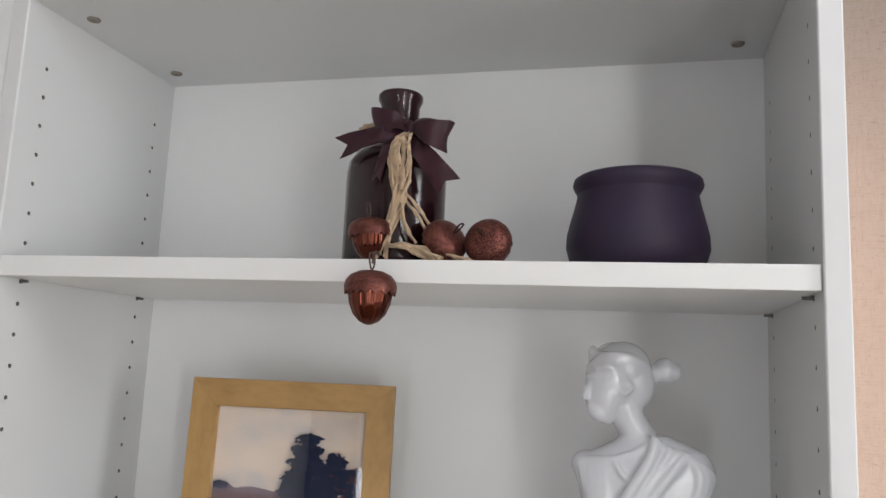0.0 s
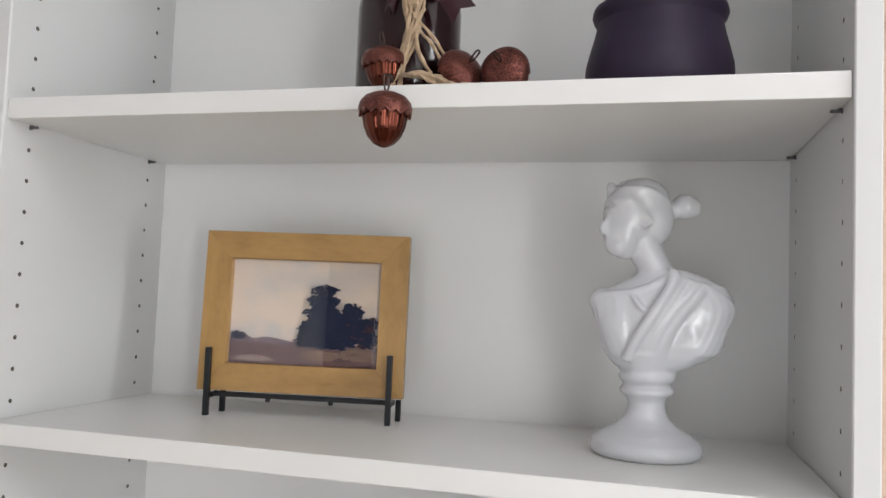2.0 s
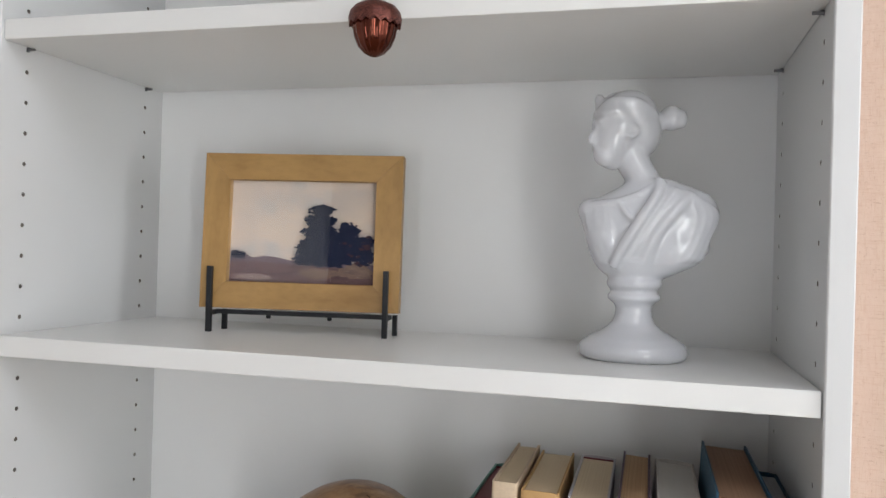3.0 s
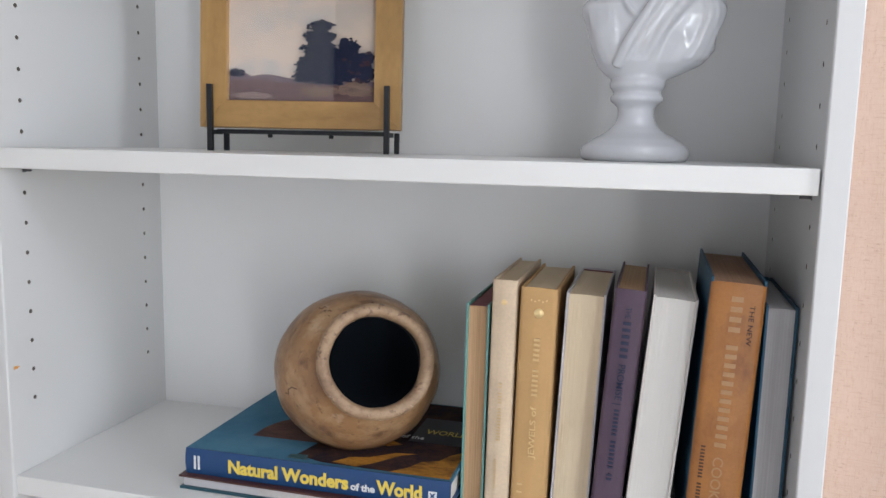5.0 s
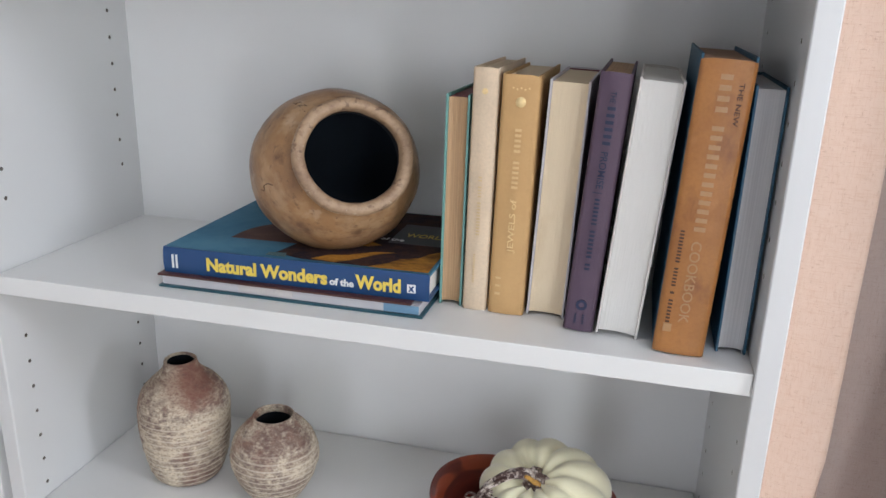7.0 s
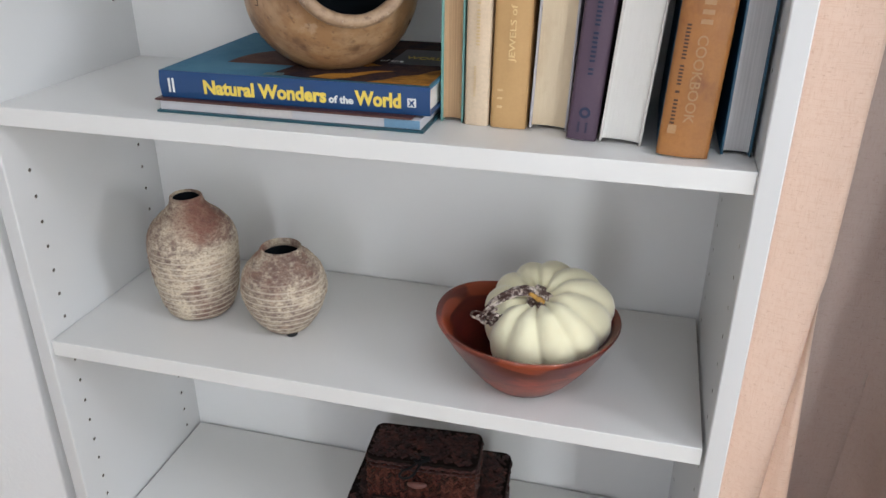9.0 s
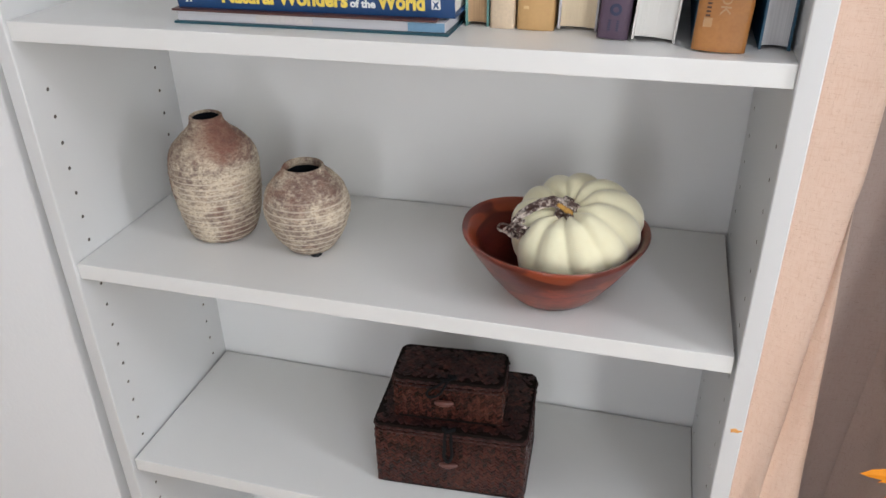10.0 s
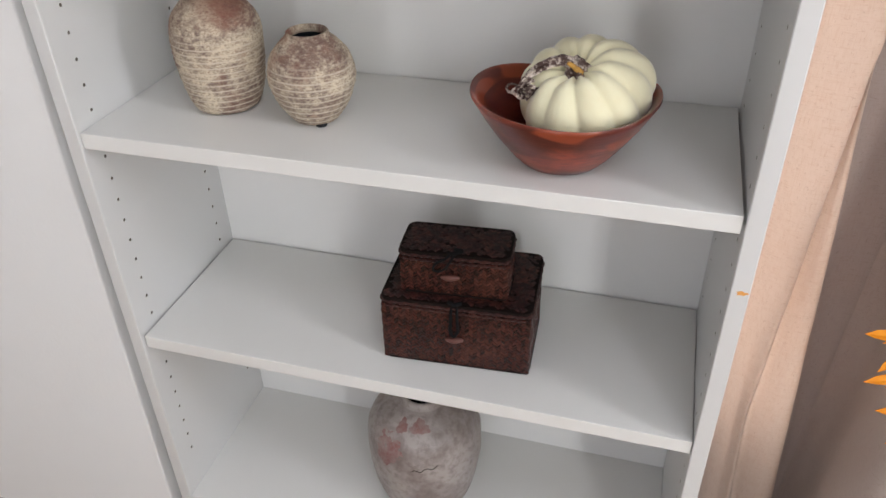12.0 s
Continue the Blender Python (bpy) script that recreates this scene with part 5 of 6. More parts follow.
front_letters("Natural Wonders", 0.0188, 0.0500, 0.0072, 0.1320, YELLOW)
front_letters("of the", 0.0098, 0.1842, 0.0074, 0.0255, WHITEP)
front_letters("World", 0.0188, 0.2112, 0.0072, 0.0465, YELLOW)
for x in (0.0102, 0.0146):
    part("spine_bar", box(x, x + 0.0022, -0.0024, -0.0018, 0.0060, 0.0205), WHITEP, wonders)
part("publisher_mark", box(0.2640, 0.2725, -0.0022, -0.0014, 0.0080, 0.0165), WHITEP, wonders, "small white square mark")
part("mark_figure", moved(plate([(0.0012, 0.001), (0.003, 0.001), (0.0042, 0.0032), (0.0056, 0.001), (0.0074, 0.001), (0.0056, 0.0042), (0.0074, 0.0075), (0.0052, 0.0066), (0.0040, 0.0054), (0.0012, 0.0075), (0.0030, 0.0040)], 0, 0.0003), Matrix(((1, 0, 0, 0.2640), (0, 0, -1, -0.00225), (0, 1, 0, 0.0080), (0, 0, 0, 1)))), ROYAL, wonders)


def cover_print(name, pts, lift, material):
    part(name, plate(pts, FT + lift, FT + lift + 0.00012), material, wonders)


cover_print("printed_sky_band", [(0.003, 0.004), (0.150, 0.004), (0.150, 0.209), (0.003, 0.209)], 0.0, SKYP)
rnd = random.Random(21)
dome = [(0.050 + 0.083 * (1 - math.cos(math.pi * k / 18)) / 1.0, 0.052 + 0.086 * math.sin(math.pi * k / 18) ** 0.8 + rnd.uniform(-0.002, 0.002)) for k in range(19)]
cover_print("printed_dome", dome, 0.00020, ROCKP)
cover_print("printed_shadow", [(0.118, 0.016), (0.150, 0.006), (0.283, 0.004), (0.283, 0.209), (0.150, 0.209), (0.150, 0.120), (0.128, 0.060)], 0.00040, DARKP)
cover_print("printed_canyon", [(0.222, 0.004), (0.283, 0.004), (0.283, 0.074), (0.270, 0.060), (0.262, 0.044), (0.246, 0.036), (0.236, 0.018)], 0.00060, ORANGEP)
cover_print("printed_canyon", [(0.160, 0.010), (0.186, 0.006), (0.200, 0.018), (0.222, 0.046), (0.236, 0.054), (0.214, 0.050), (0.192, 0.032), (0.172, 0.026)], 0.00060, ORANGEP)
cover_print("printed_canyon", [(0.150, 0.060), (0.176, 0.068), (0.200, 0.066), (0.214, 0.074), (0.196, 0.084), (0.170, 0.080)], 0.00060, ORANGEP)
cover_print("printed_ledge", [(0.112, 0.006), (0.134, 0.006), (0.130, 0.018), (0.112, 0.016)], 0.00060, paint("teal_ledge_print", (0.02, 0.085, 0.10), 0.4))
cover_print("title_panel", [(0.216, 0.086), (0.2830, 0.086), (0.2830, 0.160), (0.216, 0.160)], 0.00060, mat("black_print", (0.008, 0.009, 0.016), 0.35))
for words, x, y, size, length, m_ in (("of the", 0.205, 0.094, 0.012, 0.026, WHITEP), ("WORLD", 0.228, 0.112, 0.018, 0.048, YELLOW)):
    part("cover_lettering", moved(lettering(words, size, length), pose(x, y, FT + 0.0009)), m_, wonders)

AXIS = Vector((0.56, -0.74, 0.37)).normalized()
turn = AXIS.to_track_quat("Z", "Y").to_matrix().to_4x4()
round_vase = thing("round_vase", Matrix.Translation((-0.0375, 0.1180, Z_C + 0.0145 + FT + 0.0768)) @ turn @ Matrix.Diagonal((0.955, 0.905, 0.955, 1)), "round aged brown clay vase lying on the books", "vase")


def worn(x, y, z):
    d = 0.0016 * noise.noise(Vector((x * 28, y * 28, z * 28))) + 0.0006 * noise.noise(Vector((x * 110, y * 110, z * 110)))
    r = math.hypot(x, y) + 1e-9
    return (x * (1 + d / max(r, 0.02)), y * (1 + d / max(r, 0.02)), z + d * 0.6)


body = [(0, -0.076), (0.030, -0.0755), (0.045, -0.072)] + [(0.0940 * math.cos(a), -0.002 + 0.0780 * math.sin(a)) for a in [radians(-62 + 5.6 * k) for k in range(21)]]
part("vase_body", lathe(body + [(0.0590, 0.0600), (0.0535, 0.0620)], 96, worn), CLAY, round_vase, "mottled brown clay body", True, angle=70)
part("rim", lathe([(0.0545, 0.0600), (0.0548, 0.0650), (0.0595, 0.0680), (0.0636, 0.0715), (0.0642, 0.0765), (0.0615, 0.0800), (0.0565, 0.0808), (0.0525, 0.0795), (0.0505, 0.0755), (0.0500, 0.0700)], 96, worn), CLAYRIM, round_vase, "chipped pale clay rim", True, angle=70)
part("inside", lathe([(0.0500, 0.0705), (0.0510, 0.0600), (0.075, 0.040), (0.088, 0.005), (0.080, -0.035), (0.050, -0.066), (0, -0.070)], 64), CLAYIN, round_vase, "hollow inside with its shade in the near-black colour", True, angle=80)
rnd = random.Random(8)
CRACK = mat("dark_crack", (0.035, 0.02, 0.014), 0.9, 0, (300, 0.3))
for k in range(6):
    a0, e0 = rnd.uniform(0, 6.28), radians(rnd.uniform(-12, 42))
    pts = []
    for j in range(6):
        e = e0 + radians(5.0 * j * rnd.uniform(0.3, 1.0))
        a0 += rnd.uniform(-0.07, 0.07)
        pts.append(worn(0.0938 * math.cos(e) * math.cos(a0), 0.0938 * math.cos(e) * math.sin(a0), -0.002 + 0.0778 * math.sin(e)))
    part("crack", tube(pts, 0.0006, 5), CRACK, round_vase, "fine dark crack")

# ---- fourth shelf: two stoneware vases, bowl and pumpkin ----


def ridged(amount, pitch, lo, hi, seed, twist=0.0):
    """Hand-thrown ridges between two heights with rough patches."""
    def f(x, y, z):
        r = math.hypot(x, y)
        if r < 1e-6:
            return (x, y, z)
        a = math.atan2(y, x)
        d = 0.0010 * noise.noise(Vector((x * 45, y * 45, z * 45 + seed))) + 0.0006 * noise.noise(Vector((x * 220, y * 220, z * 320 + seed)))
        k = max(0.0, min(1.0, (z - lo) / 0.012)) * max(0.0, min(1.0, (hi - z) / 0.015))
        wob = z + 0.0012 * math.sin(a + seed) + 0.0006 * math.sin(3 * a + seed)
        s = 0.5 + 0.5 * math.cos(2 * math.pi * wob / pitch)
        d += amount * k * (s ** 6) * (0.6 + 0.5 * noise.noise(Vector((4 * math.cos(a), 4 * math.sin(a), z * 60 + seed))))
        return (x * (r + d) / r, y * (r + d) / r, z)
    return f


def dense(profile, step=0.0012):
    """Points along a smooth profile."""
    path = smooth_path([(r, 0, z) for r, z in profile], 10)
    out = [path[0]]
    for p in path[1:]:
        if (p - out[-1]).length >= step:
            out.append(p)
    return [(max(0.0, p.x), p.z) for p in out] + [(profile[-1][0], profile[-1][1])]


tall = thing("stoneware_vase", pose(-0.2480, 0.1230, Z_D, 0, 0, 20) @ Matrix.Diagonal((0.945, 0.945, 0.955, 1)), "tall ridged cream and rust stoneware bottle vase", "vase", "pair of stoneware vases")
part("vase_body", lathe([(0, 0.0)] + dense([(0.036, 0.0008), (0.043, 0.004), (0.050, 0.022), (0.0560, 0.052), (0.0580, 0.080), (0.0580, 0.104), (0.0530, 0.122), (0.0420, 0.136), (0.0300, 0.147), (0.0238, 0.154), (0.0214, 0.160), (0.0208, 0.164), (0.0196, 0.1660), (0.0176, 0.1652), (0.0165, 0.1630)]), 112, ridged(0.0013, 0.0078, 0.004, 0.108, 1.0)), STONETALL, tall, "chalky ridged body with a rust shoulder", True, angle=80)
squat = thing("stoneware_vase", pose(-0.1200, 0.1110, Z_D, 0, 0, -30) @ Matrix.Diagonal((0.935, 0.935, 0.97, 1)), "squat ridged cream stoneware bud vase", "vase", "pair of stoneware vases")
part("vase_body", lathe([(0, 0.0)] + dense([(0.026, 0.0008), (0.031, 0.004), (0.0440, 0.022), (0.0540, 0.046), (0.0560, 0.062), (0.0510, 0.082), (0.040, 0.097), (0.0310, 0.105), (0.0275, 0.109), (0.0268, 0.112), (0.0252, 0.1135), (0.0235, 0.1120), (0.0230, 0.104)]), 112, ridged(0.0011, 0.0082, 0.004, 0.080, 7.0)), STONESQUAT, squat, "chalky ridged body with a rust lip", True, angle=80)
# Small dark disc at one side of the squat vase's foot.
part("foot_disc", lathe([(0, 0.0002), (0.0075, 0.0002), (0.0080, 0.002), (0.0070, 0.0036), (0, 0.0036)], 20), IRON, squat, "small dark disc at the foot", True, pose(0.0240, -0.0105, 0))
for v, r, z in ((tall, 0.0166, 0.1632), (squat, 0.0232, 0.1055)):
    part("dark_inside", lathe([(r, z), (r + 0.008, z - 0.02), (0.040, 0.06), (0.026, 0.012), (0, 0.010)], 32), CLAYIN, v, "hollow inside with its shade in the near-black colour", True)


def bowl_shape(x, y, z):
    a = math.atan2(y, x)
    k = max(0.0, z / 0.075)
    ex = 0.975 + 0.075 * k * math.cos(2 * a) + 0.012 * k * max(0.0, -math.cos(a)) ** 2
    lift = k * (0.005 * math.cos(2 * a) + 0.001 * max(0.0, -math.cos(a)) ** 3 + 0.002 * math.sin(3 * a + 0.6))
    return (x * ex, y * ex, z + lift)


bowl = thing("wooden_bowl", pose(0.1870, 0.0800, Z_D) @ Matrix.Diagonal((0.975, 0.975, 1, 1)), "reddish brown carved acacia wood bowl", "bowl")
part("bowl_body", lathe([(0, 0.0), (0.043, 0.0), (0.0480, 0.002), (0.0590, 0.013), (0.0740, 0.032), (0.0870, 0.052), (0.0955, 0.068), (0.0985, 0.0735), (0.0975, 0.0760), (0.0935, 0.0750), (0.0895, 0.068), (0.0805, 0.050), (0.0670, 0.030), (0.050, 0.014), (0, 0.009)], 96, bowl_shape), ACACIA, bowl, "", True, angle=60)

pumpkin = thing("pumpkin", pose(0.2060, 0.0895, Z_D + 0.0720, 22, -14, 0) @ Matrix.Scale(0.985, 4), "cream velvet pumpkin with a twisted stem in the bowl", "pumpkin")
bm = bmesh.new()
LOBES, NU, NV = 12, 144, 56
rings = []
for j in range(NV + 1):
    v = math.pi * j / NV
    ring = []
    for i in range(NU):
        a = 2 * math.pi * i / NU
        g = abs(math.sin(LOBES * a / 2 + 0.35 * math.sin(2 * a + 0.5)))
        side = math.sin(v)
        groove = 1 - 0.095 * (1 - g ** 0.55) * side ** 0.5
        wob = 1 + 0.035 * math.sin(3 * a + 1.1) + 0.02 * math.sin(5 * a)
        r = 0.0735 * side ** 0.82 * groove * wob
        z = 0.0520 * math.cos(v) * (0.90 + 0.10 * g) - (0.020 * max(0.0, 1 - side * 2.2) ** 1.5 if j < NV / 2 else 0)
        ring.append(bm.verts.new((r * math.cos(a), r * math.sin(a), z)) if 0 < j < NV else None)
    rings.append(ring)
top, bot = bm.verts.new((0, 0, 0.030)), bm.verts.new((0, 0, -0.046))
for j in range(1, NV - 1):
    for i in range(NU):
        k = (i + 1) % NU
        bm.faces.new((rings[j][i], rings[j + 1][i], rings[j + 1][k], rings[j][k]))
for i in range(NU):
    k = (i + 1) % NU
    bm.faces.new((top, rings[1][i], rings[1][k]))
    bm.faces.new((bot, rings[NV - 1][k], rings[NV - 1][i]))
part("skin", bm, PUMPK, pumpkin, "cream velvet lobed skin", True, angle=180)
stalk = smooth_path([(0, 0, 0.026), (-0.003, -0.002, 0.046), (-0.012, -0.006, 0.057), (-0.028, -0.012, 0.060), (-0.044, -0.018, 0.055), (-0.056, -0.024, 0.046)], 10)
part("stem", tube(stalk, lambda u: 0.0060 - 0.0030 * u, 18, None, 0.36, 0.30, 5), STEMM, pumpkin, "twisted brown and white stem", True, angle=60)
part("stem_collar", lathe([(0, 0.030), (0.0135, 0.031), (0.0145, 0.036), (0.0095, 0.044), (0.0065, 0.050), (0, 0.050)], 40, lambda x, y, z: (x * (1 + 0.22 * math.cos(5 * math.atan2(y, x))), y * (1 + 0.22 * math.cos(5 * math.atan2(y, x))), z)), STEMM, pumpkin, "dark ribbed stem foot", True)
part("stem_patch", tube(smooth_path([(0.005, -0.0085, 0.038), (0.001, -0.0085, 0.047), (-0.005, -0.0085, 0.055)], 6), lambda u: 0.0040 - 0.002 * u, 8), STEMY, pumpkin, "yellow peeled bark", True)
rnd = random.Random(21)
for k in range(8):
    c = stalk[-1] + Vector((0.012 - 0.005 * (k % 5), 0.004 - 0.003 * (k % 3), -0.002 - 0.002 * (k % 4)))
    a0, turn, rad = rnd.uniform(0, 6.28), rnd.choice((-1, 1)), rnd.uniform(0.0045, 0.0085)
    pts = [c + Vector((rad * math.cos(a0 + turn * 0.8 * i), rnd.uniform(-0.003, 0.003) - 0.002, rad * math.sin(a0 + turn * 0.8 * i))) for i in range(7)]
    part("tendril", tube(smooth_path(pts, 6), lambda u: 0.0017 - 0.0006 * u, 6), STEMM, pumpkin, "thin curled tendril", True)

# ---- fifth shelf: two lidded seagrass baskets ----


def weave(origin, ux, uy, nrm, wide, high, seed, bm):
    """Herringbone straps on one rectangular face."""
    rr = random.Random(seed)
    cw, rh = 0.0053, 0.0048
    nc, nr = max(1, round(wide / cw)), max(1, round(high / rh))
    cw, rh = wide / nc, high / nr
    for c in range(nc):
        sl = cw * (0.85 if c % 2 else -0.85)
        for r in range(-2, nr + 2):
            b = r * rh + rh * 0.08 - sl / 2 * 1.0
            lift, jog = 0.0012 + rr.uniform(0, 0.0016), rr.uniform(-0.0007, 0.0007)
            q = []
            for u, v in ((0.0, 0), (1.0, 0), (1.0, 1), (0.0, 1)):
                y = b + sl * u + v * rh * 0.80 + jog
                q.append((c + u) * cw * ux + min(high, max(0.0, y)) * uy + origin)
            base = [bm.verts.new(p) for p in q]
            mid = sum(q, Vector()) / 4
            rail_u = [(q[0] + q[3]) / 2, (q[1] + q[2]) / 2]
            cap = [bm.verts.new((p * 0.66 + rail_u[i] * 0.34) * 0.97 + mid * 0.03 + nrm * lift) for p, i in zip(q, (0, 1, 1, 0))]
            if (q[0] - q[3]).length < 1e-5:
                continue
            bm.faces.new(cap)
            for k in range(4):
                bm.faces.new((base[k], base[(k + 1) % 4], cap[(k + 1) % 4], cap[k]))


def fine_edge(pts, step=0.0022):
    """More points along an edge, so that its twist shows."""
    out = []
    for a, b in zip(pts, pts[1:]):
        n = max(1, round((b - a).length / step))
        out += [a.lerp(b, k / n) for k in range(n)]
    return out + [pts[-1]]


def basket(at, w, d, h, label, seed, loop_x, tog):
    ob = thing("basket", at, label, "basket", "stacked lidded baskets")
    X, Y, Z = Vector((1, 0, 0)), Vector((0, 1, 0)), Vector((0, 0, 1))
    r, lid = 0.012, 0.011
    bm = box(0.0008, w - 0.0008, 0.0008, d - 0.0008, 0, h - lid, 0.0015)
    part("core", bm, SEAGD, ob, "dark lining of the basket")
    for nm, o, ux, nrm, wide in (("front_weave", Vector((0, 0.0008, 0)), X, -Y, w), ("back_weave", Vector((w, d - 0.0008, 0)), -X, Y, w), ("side_weave", Vector((0.0008, d, 0)), -Y, -X, d), ("side_weave", Vector((w - 0.0008, 0, 0)), Y, X, d)):
        bm = bmesh.new()
        weave(o + Z * 0.001, ux, Z, nrm, wide, h - lid - 0.001, seed + len(nm), bm)
        part(nm, bm, SEAGR, ob, "herringbone seagrass weave")
    out = []
    for cx, cy, a0 in ((w - r + 0.002, d - r + 0.002, 0), (r - 0.002, d - r + 0.002, 90), (r - 0.002, r - 0.002, 180), (w - r + 0.002, r - 0.002, 270)):
        out += [(cx + r * math.cos(radians(a0 + 18 * k)), cy + r * math.sin(radians(a0 + 18 * k))) for k in range(6)]
    lid_ob = part("lid", plate(out, h - lid + 0.0006, h - 0.0008), SEAGD, ob, "dark brown woven lid")
    rr = random.Random(seed)
    bm = bmesh.new()
    for k in range(int(w * d * 52000)):
        x, y, a = rr.uniform(0.004, w - 0.004), rr.uniform(0.004, d - 0.004), rr.choice((0.75, -0.75)) + rr.uniform(-0.15, 0.15)
        box(-0.0048, 0.0048, -0.0019, 0.0019, -0.0006, rr.uniform(0.0003, 0.0013), 0, s := bmesh.new())
        s.transform(Matrix.Translation((x, y, h - 0.0008)) @ Matrix.Rotation(a, 4, "Z") @ Matrix.Rotation(rr.uniform(-0.12, 0.12), 4, "Y"))
        me = bpy.data.meshes.new("strap")
        s.to_mesh(me), s.free()
        bm.from_mesh(me)
        bpy.data.meshes.remove(me)
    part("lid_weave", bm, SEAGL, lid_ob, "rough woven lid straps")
    edge = [Vector((x, y, h - lid + 0.0040)) for x, y in out + out[:1]]
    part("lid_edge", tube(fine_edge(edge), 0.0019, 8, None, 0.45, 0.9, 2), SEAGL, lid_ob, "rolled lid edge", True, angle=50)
    edge = [Vector((x * 0.992 + w * 0.004, y * 0.99 + d * 0.005, h - lid - 0.0030)) for x, y in out + out[:1]]
    foot = [Vector((x * 0.985 + w * 0.0075, y * 0.975 + d * 0.0125, 0.0017)) for x, y in out + out[:1]]
    part("foot_edge", tube(foot, 0.0017, 8, None, 0.3, 1.3, 2), SEAGD, ob, "dark rolled foot", True, angle=50)
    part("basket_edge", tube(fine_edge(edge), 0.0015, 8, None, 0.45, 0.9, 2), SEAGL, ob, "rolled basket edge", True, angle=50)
    part("toggle", tube(smooth_path([(loop_x - 0.0125, -0.0042, tog), (loop_x, -0.0066, tog + 0.0012), (loop_x + 0.0125, -0.0042, tog + 0.0015)], 8), lambda u: 0.0012 + 0.0030 * math.sin(math.pi * u) ** 0.7, 12), TOGGLE, ob, "carved wooden toggle button", True)
    for k in (-1, 1):
        part("toggle_stitch", lathe([(0, 0), (0.0011, 0), (0.0011, 0.0005), (0, 0.0005)], 8), mat("pale_stitch", (0.55, 0.45, 0.36), 0.8, 0, (300, 0.2)), ob, "", False, pose(loop_x + k * 0.0028, -0.0090, tog + 0.0012, 90))
    return ob, lid_ob


BW, BD, BH = 0.1965, 0.132, 0.105
big, lid_ob = basket(pose(-0.0290, 0.0510, Z_E + 0.0004, 0, 0, 3.6), BW, BD, BH, "large dark brown woven seagrass box with lid", 3, 0.098, 0.048)
part("cord_loop", tube(smooth_path([(0.0955, 0.004, BH), (0.094, -0.0040, BH - 0.010), (0.0935, -0.0052, BH - 0.028), (0.093, -0.0062, BH - 0.040), (0.098, -0.0090, BH - 0.047), (0.103, -0.0062, BH - 0.040), (0.1025, -0.0052, BH - 0.028), (0.102, -0.0040, BH - 0.010), (0.1005, 0.004, BH)], 6), 0.0022, 8), CORD, lid_ob, "black cord loop", True)
part("cord_knot", tube(smooth_path([(0.090, 0.002, BH + 0.001), (0.098, -0.004, BH + 0.002), (0.106, 0.002, BH + 0.001)], 6), 0.0030, 8), CORD, lid_ob, "black cord knot", True)
SW, SD, SH = 0.1390, 0.0650, 0.0665
small, lid_ob = basket(pose(-0.0060, 0.0690, Z_E + BH + 0.0008, 0, 0, 4.6), SW, SD, SH, "small dark brown woven seagrass box with lid", 9, 0.066, 0.031)
part("cord_loop", tube(smooth_path([(0.070, 0.002, SH + 0.001), (0.060, -0.0050, SH - 0.006), (0.048, -0.0060, SH - 0.014), (0.044, -0.0060, SH - 0.023), (0.051, -0.0062, SH - 0.026), (0.060, -0.0064, SH - 0.020), (0.066, -0.0056, SH - 0.010), (0.073, 0.001, SH + 0.001)], 7), 0.0016, 8), CORD, lid_ob, "thin black cord loop", True)
part("cord_knot", tube(smooth_path([(0.062, 0.000, SH + 0.001), (0.070, -0.004, SH + 0.002), (0.080, 0.004, SH + 0.002), (0.070, 0.003, SH + 0.004)], 6), 0.0024, 8), CORD, lid_ob, "black cord knot", True)

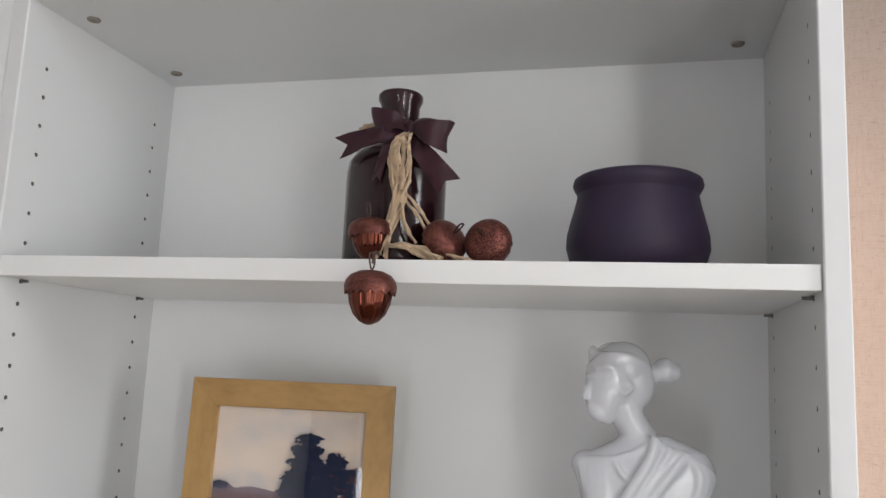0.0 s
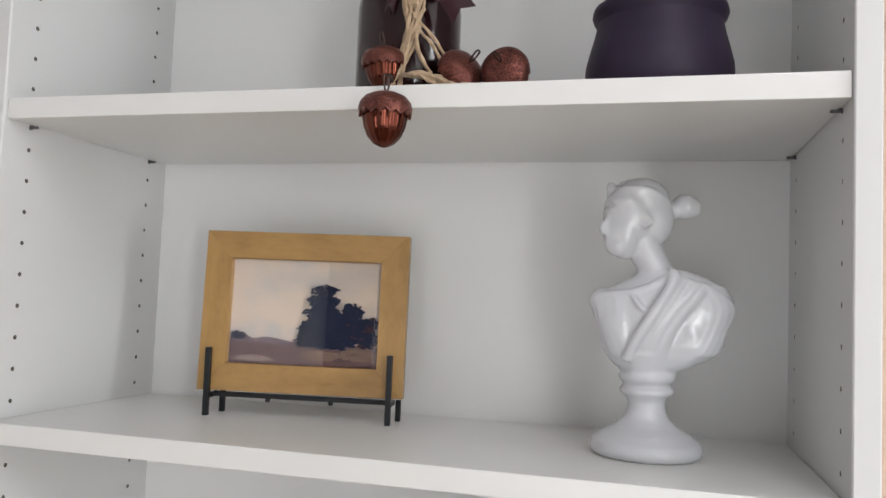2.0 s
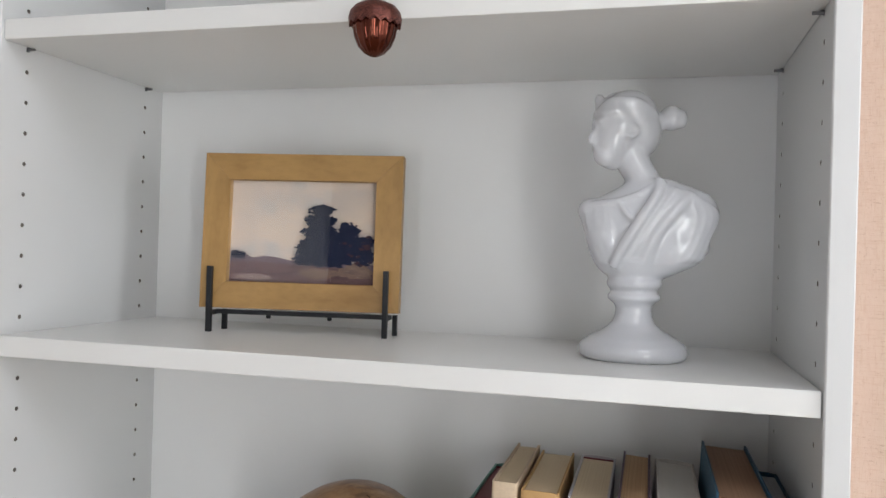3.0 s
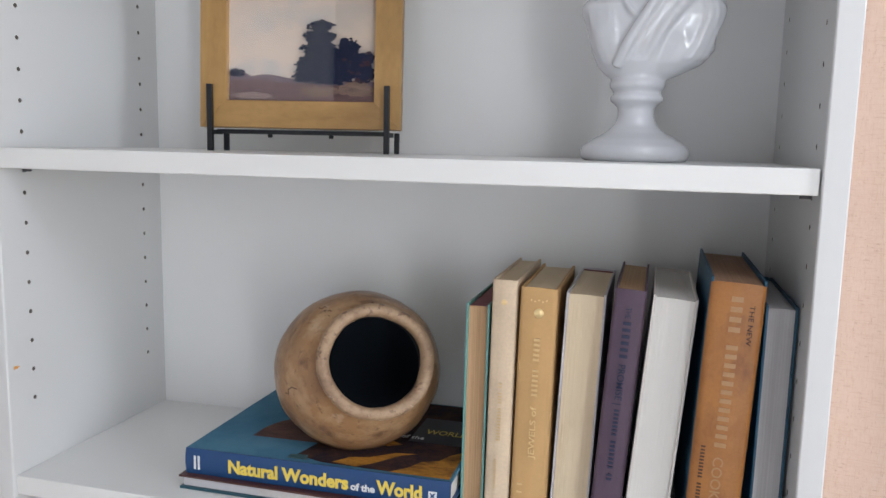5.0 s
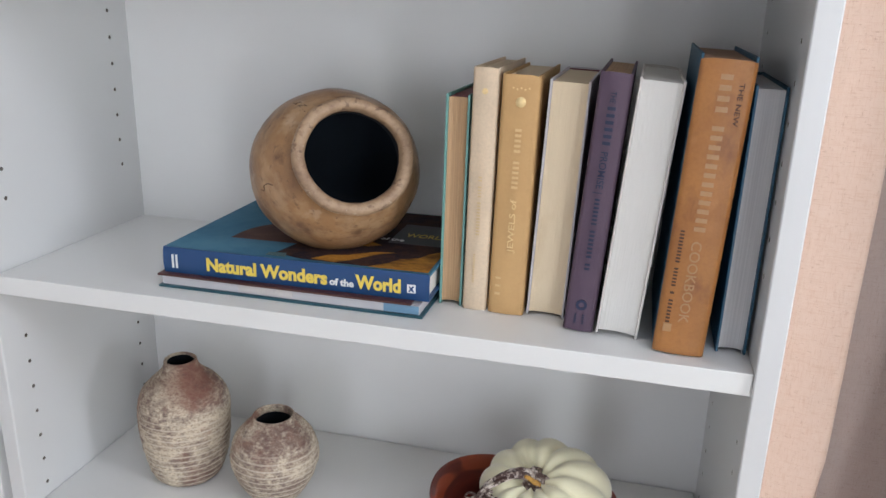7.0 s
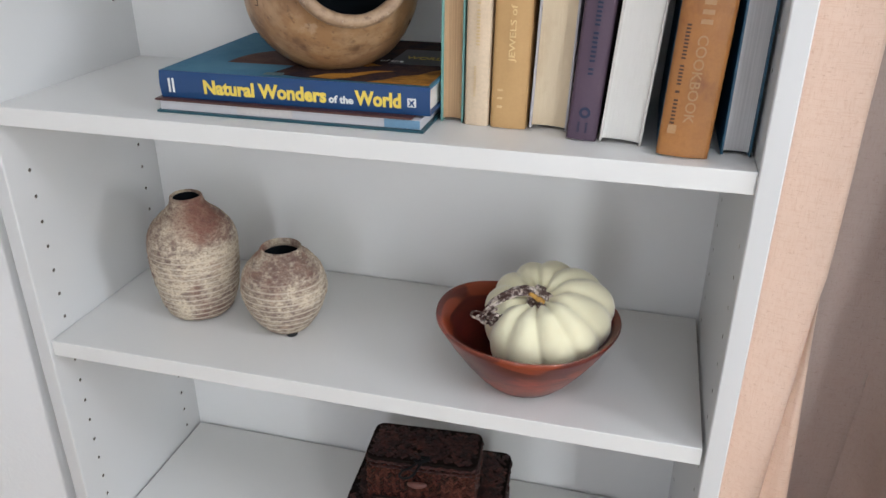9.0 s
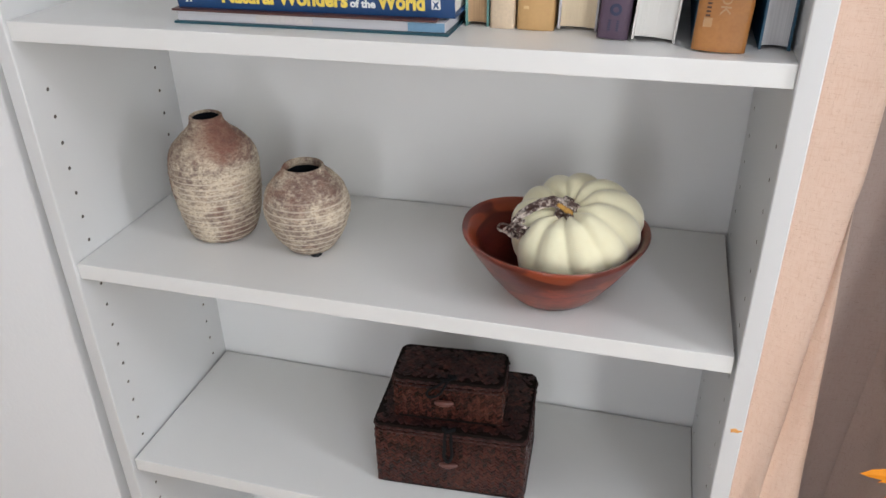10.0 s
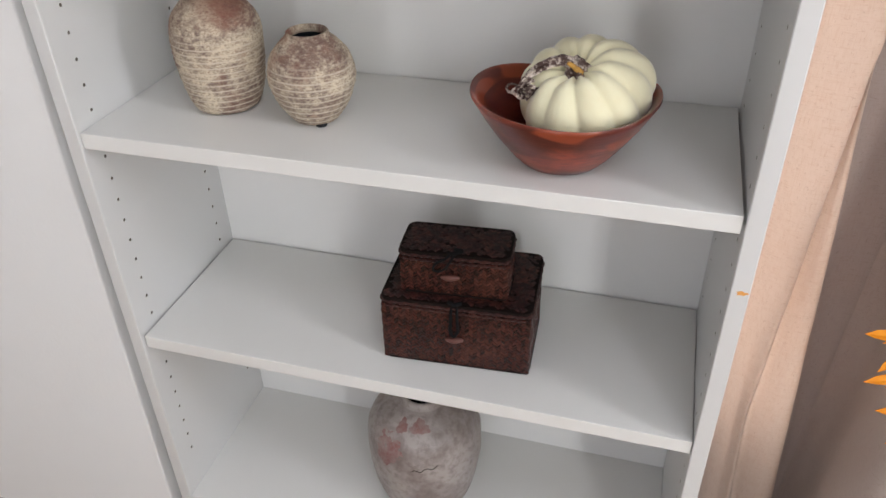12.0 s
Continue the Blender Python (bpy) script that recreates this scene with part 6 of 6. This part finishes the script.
# ---- bottom shelf: grey clay jar ----
jar = thing("clay_jar", pose(-0.0055, 0.1330, Z_F) @ Matrix.Diagonal((0.93, 0.93, 0.985, 1)), "grey washed clay jar with pink patches", "jar")
part("jar_body", lathe([(0, 0.0)] + dense([(0.072, 0.001), (0.079, 0.006), (0.0905, 0.045), (0.0970, 0.090), (0.0985, 0.125), (0.0940, 0.160), (0.078, 0.186), (0.056, 0.200), (0.040, 0.206)], 0.003), 96, worn), GREYV, jar, "grey washed clay body", True, angle=80)
part("jar_lip", lathe(dense([(0.040, 0.206), (0.036, 0.210), (0.035, 0.214), (0.032, 0.216), (0.028, 0.213), (0.028, 0.20), (0.05, 0.19)], 0.002), 48, worn), GREYV, jar, "low rounded lip", True, angle=80)
part("dark_inside", lathe([(0.048, 0.186), (0.07, 0.12), (0.05, 0.02), (0, 0.02)], 32), CLAYIN, jar, "hollow inside with its shade in the near-black colour", True)
JP = dense([(0.072, 0.001), (0.079, 0.006), (0.0905, 0.045), (0.0970, 0.090), (0.0985, 0.125), (0.0940, 0.160), (0.078, 0.186), (0.056, 0.200), (0.040, 0.206)], 0.003)


def jar_point(a, z, off):
    r = np.interp(z, [p[1] for p in JP], [p[0] for p in JP])
    x, y, zz = worn(r * math.cos(a), r * math.sin(a), z)
    return Vector((x, y, zz)) + Vector((math.cos(a), math.sin(a), 0.35)).normalized() * off


def jar_patch(a0, z0, da, dz, seed):
    """A thin flake of pink slip that follows the jar's wall."""
    bm = bmesh.new()
    mid = bm.verts.new(jar_point(a0, z0, 0.0007))
    inner, outer = [], []
    for k in range(28):
        t = 2 * math.pi * k / 28
        f = 1 + 0.16 * math.sin(3 * t + seed) + 0.11 * math.sin(8 * t + 2 * seed)
        inner.append(bm.verts.new(jar_point(a0 + da * f * 0.6 * math.cos(t), z0 + dz * f * 0.6 * math.sin(t), 0.0007)))
        outer.append(bm.verts.new(jar_point(a0 + da * f * math.cos(t), z0 + dz * f * math.sin(t), 0.0001)))
    for k in range(28):
        j = (k + 1) % 28
        bm.faces.new((mid, inner[k], inner[j]))
        bm.faces.new((inner[k], outer[k], outer[j], inner[j]))
    part("pink_patch", bm, PINKW, jar, "pink clay patch", True, angle=80)


for a, z, da, dz, sd in ((-113, 0.158, 0.27, 0.028, 1), (-104, 0.194, 0.13, 0.007, 2), (-78, 0.196, 0.24, 0.006, 3)):
    jar_patch(radians(a), z, da, dz, sd)
part("crack", tube([jar_point(radians(-86 + 3.2 * k), 0.131 + 0.003 * math.sin(1.7 * k) + 0.0012 * k, 0.0003) for k in range(9)], 0.0006, 5), CRACK, jar, "fine dark crack")
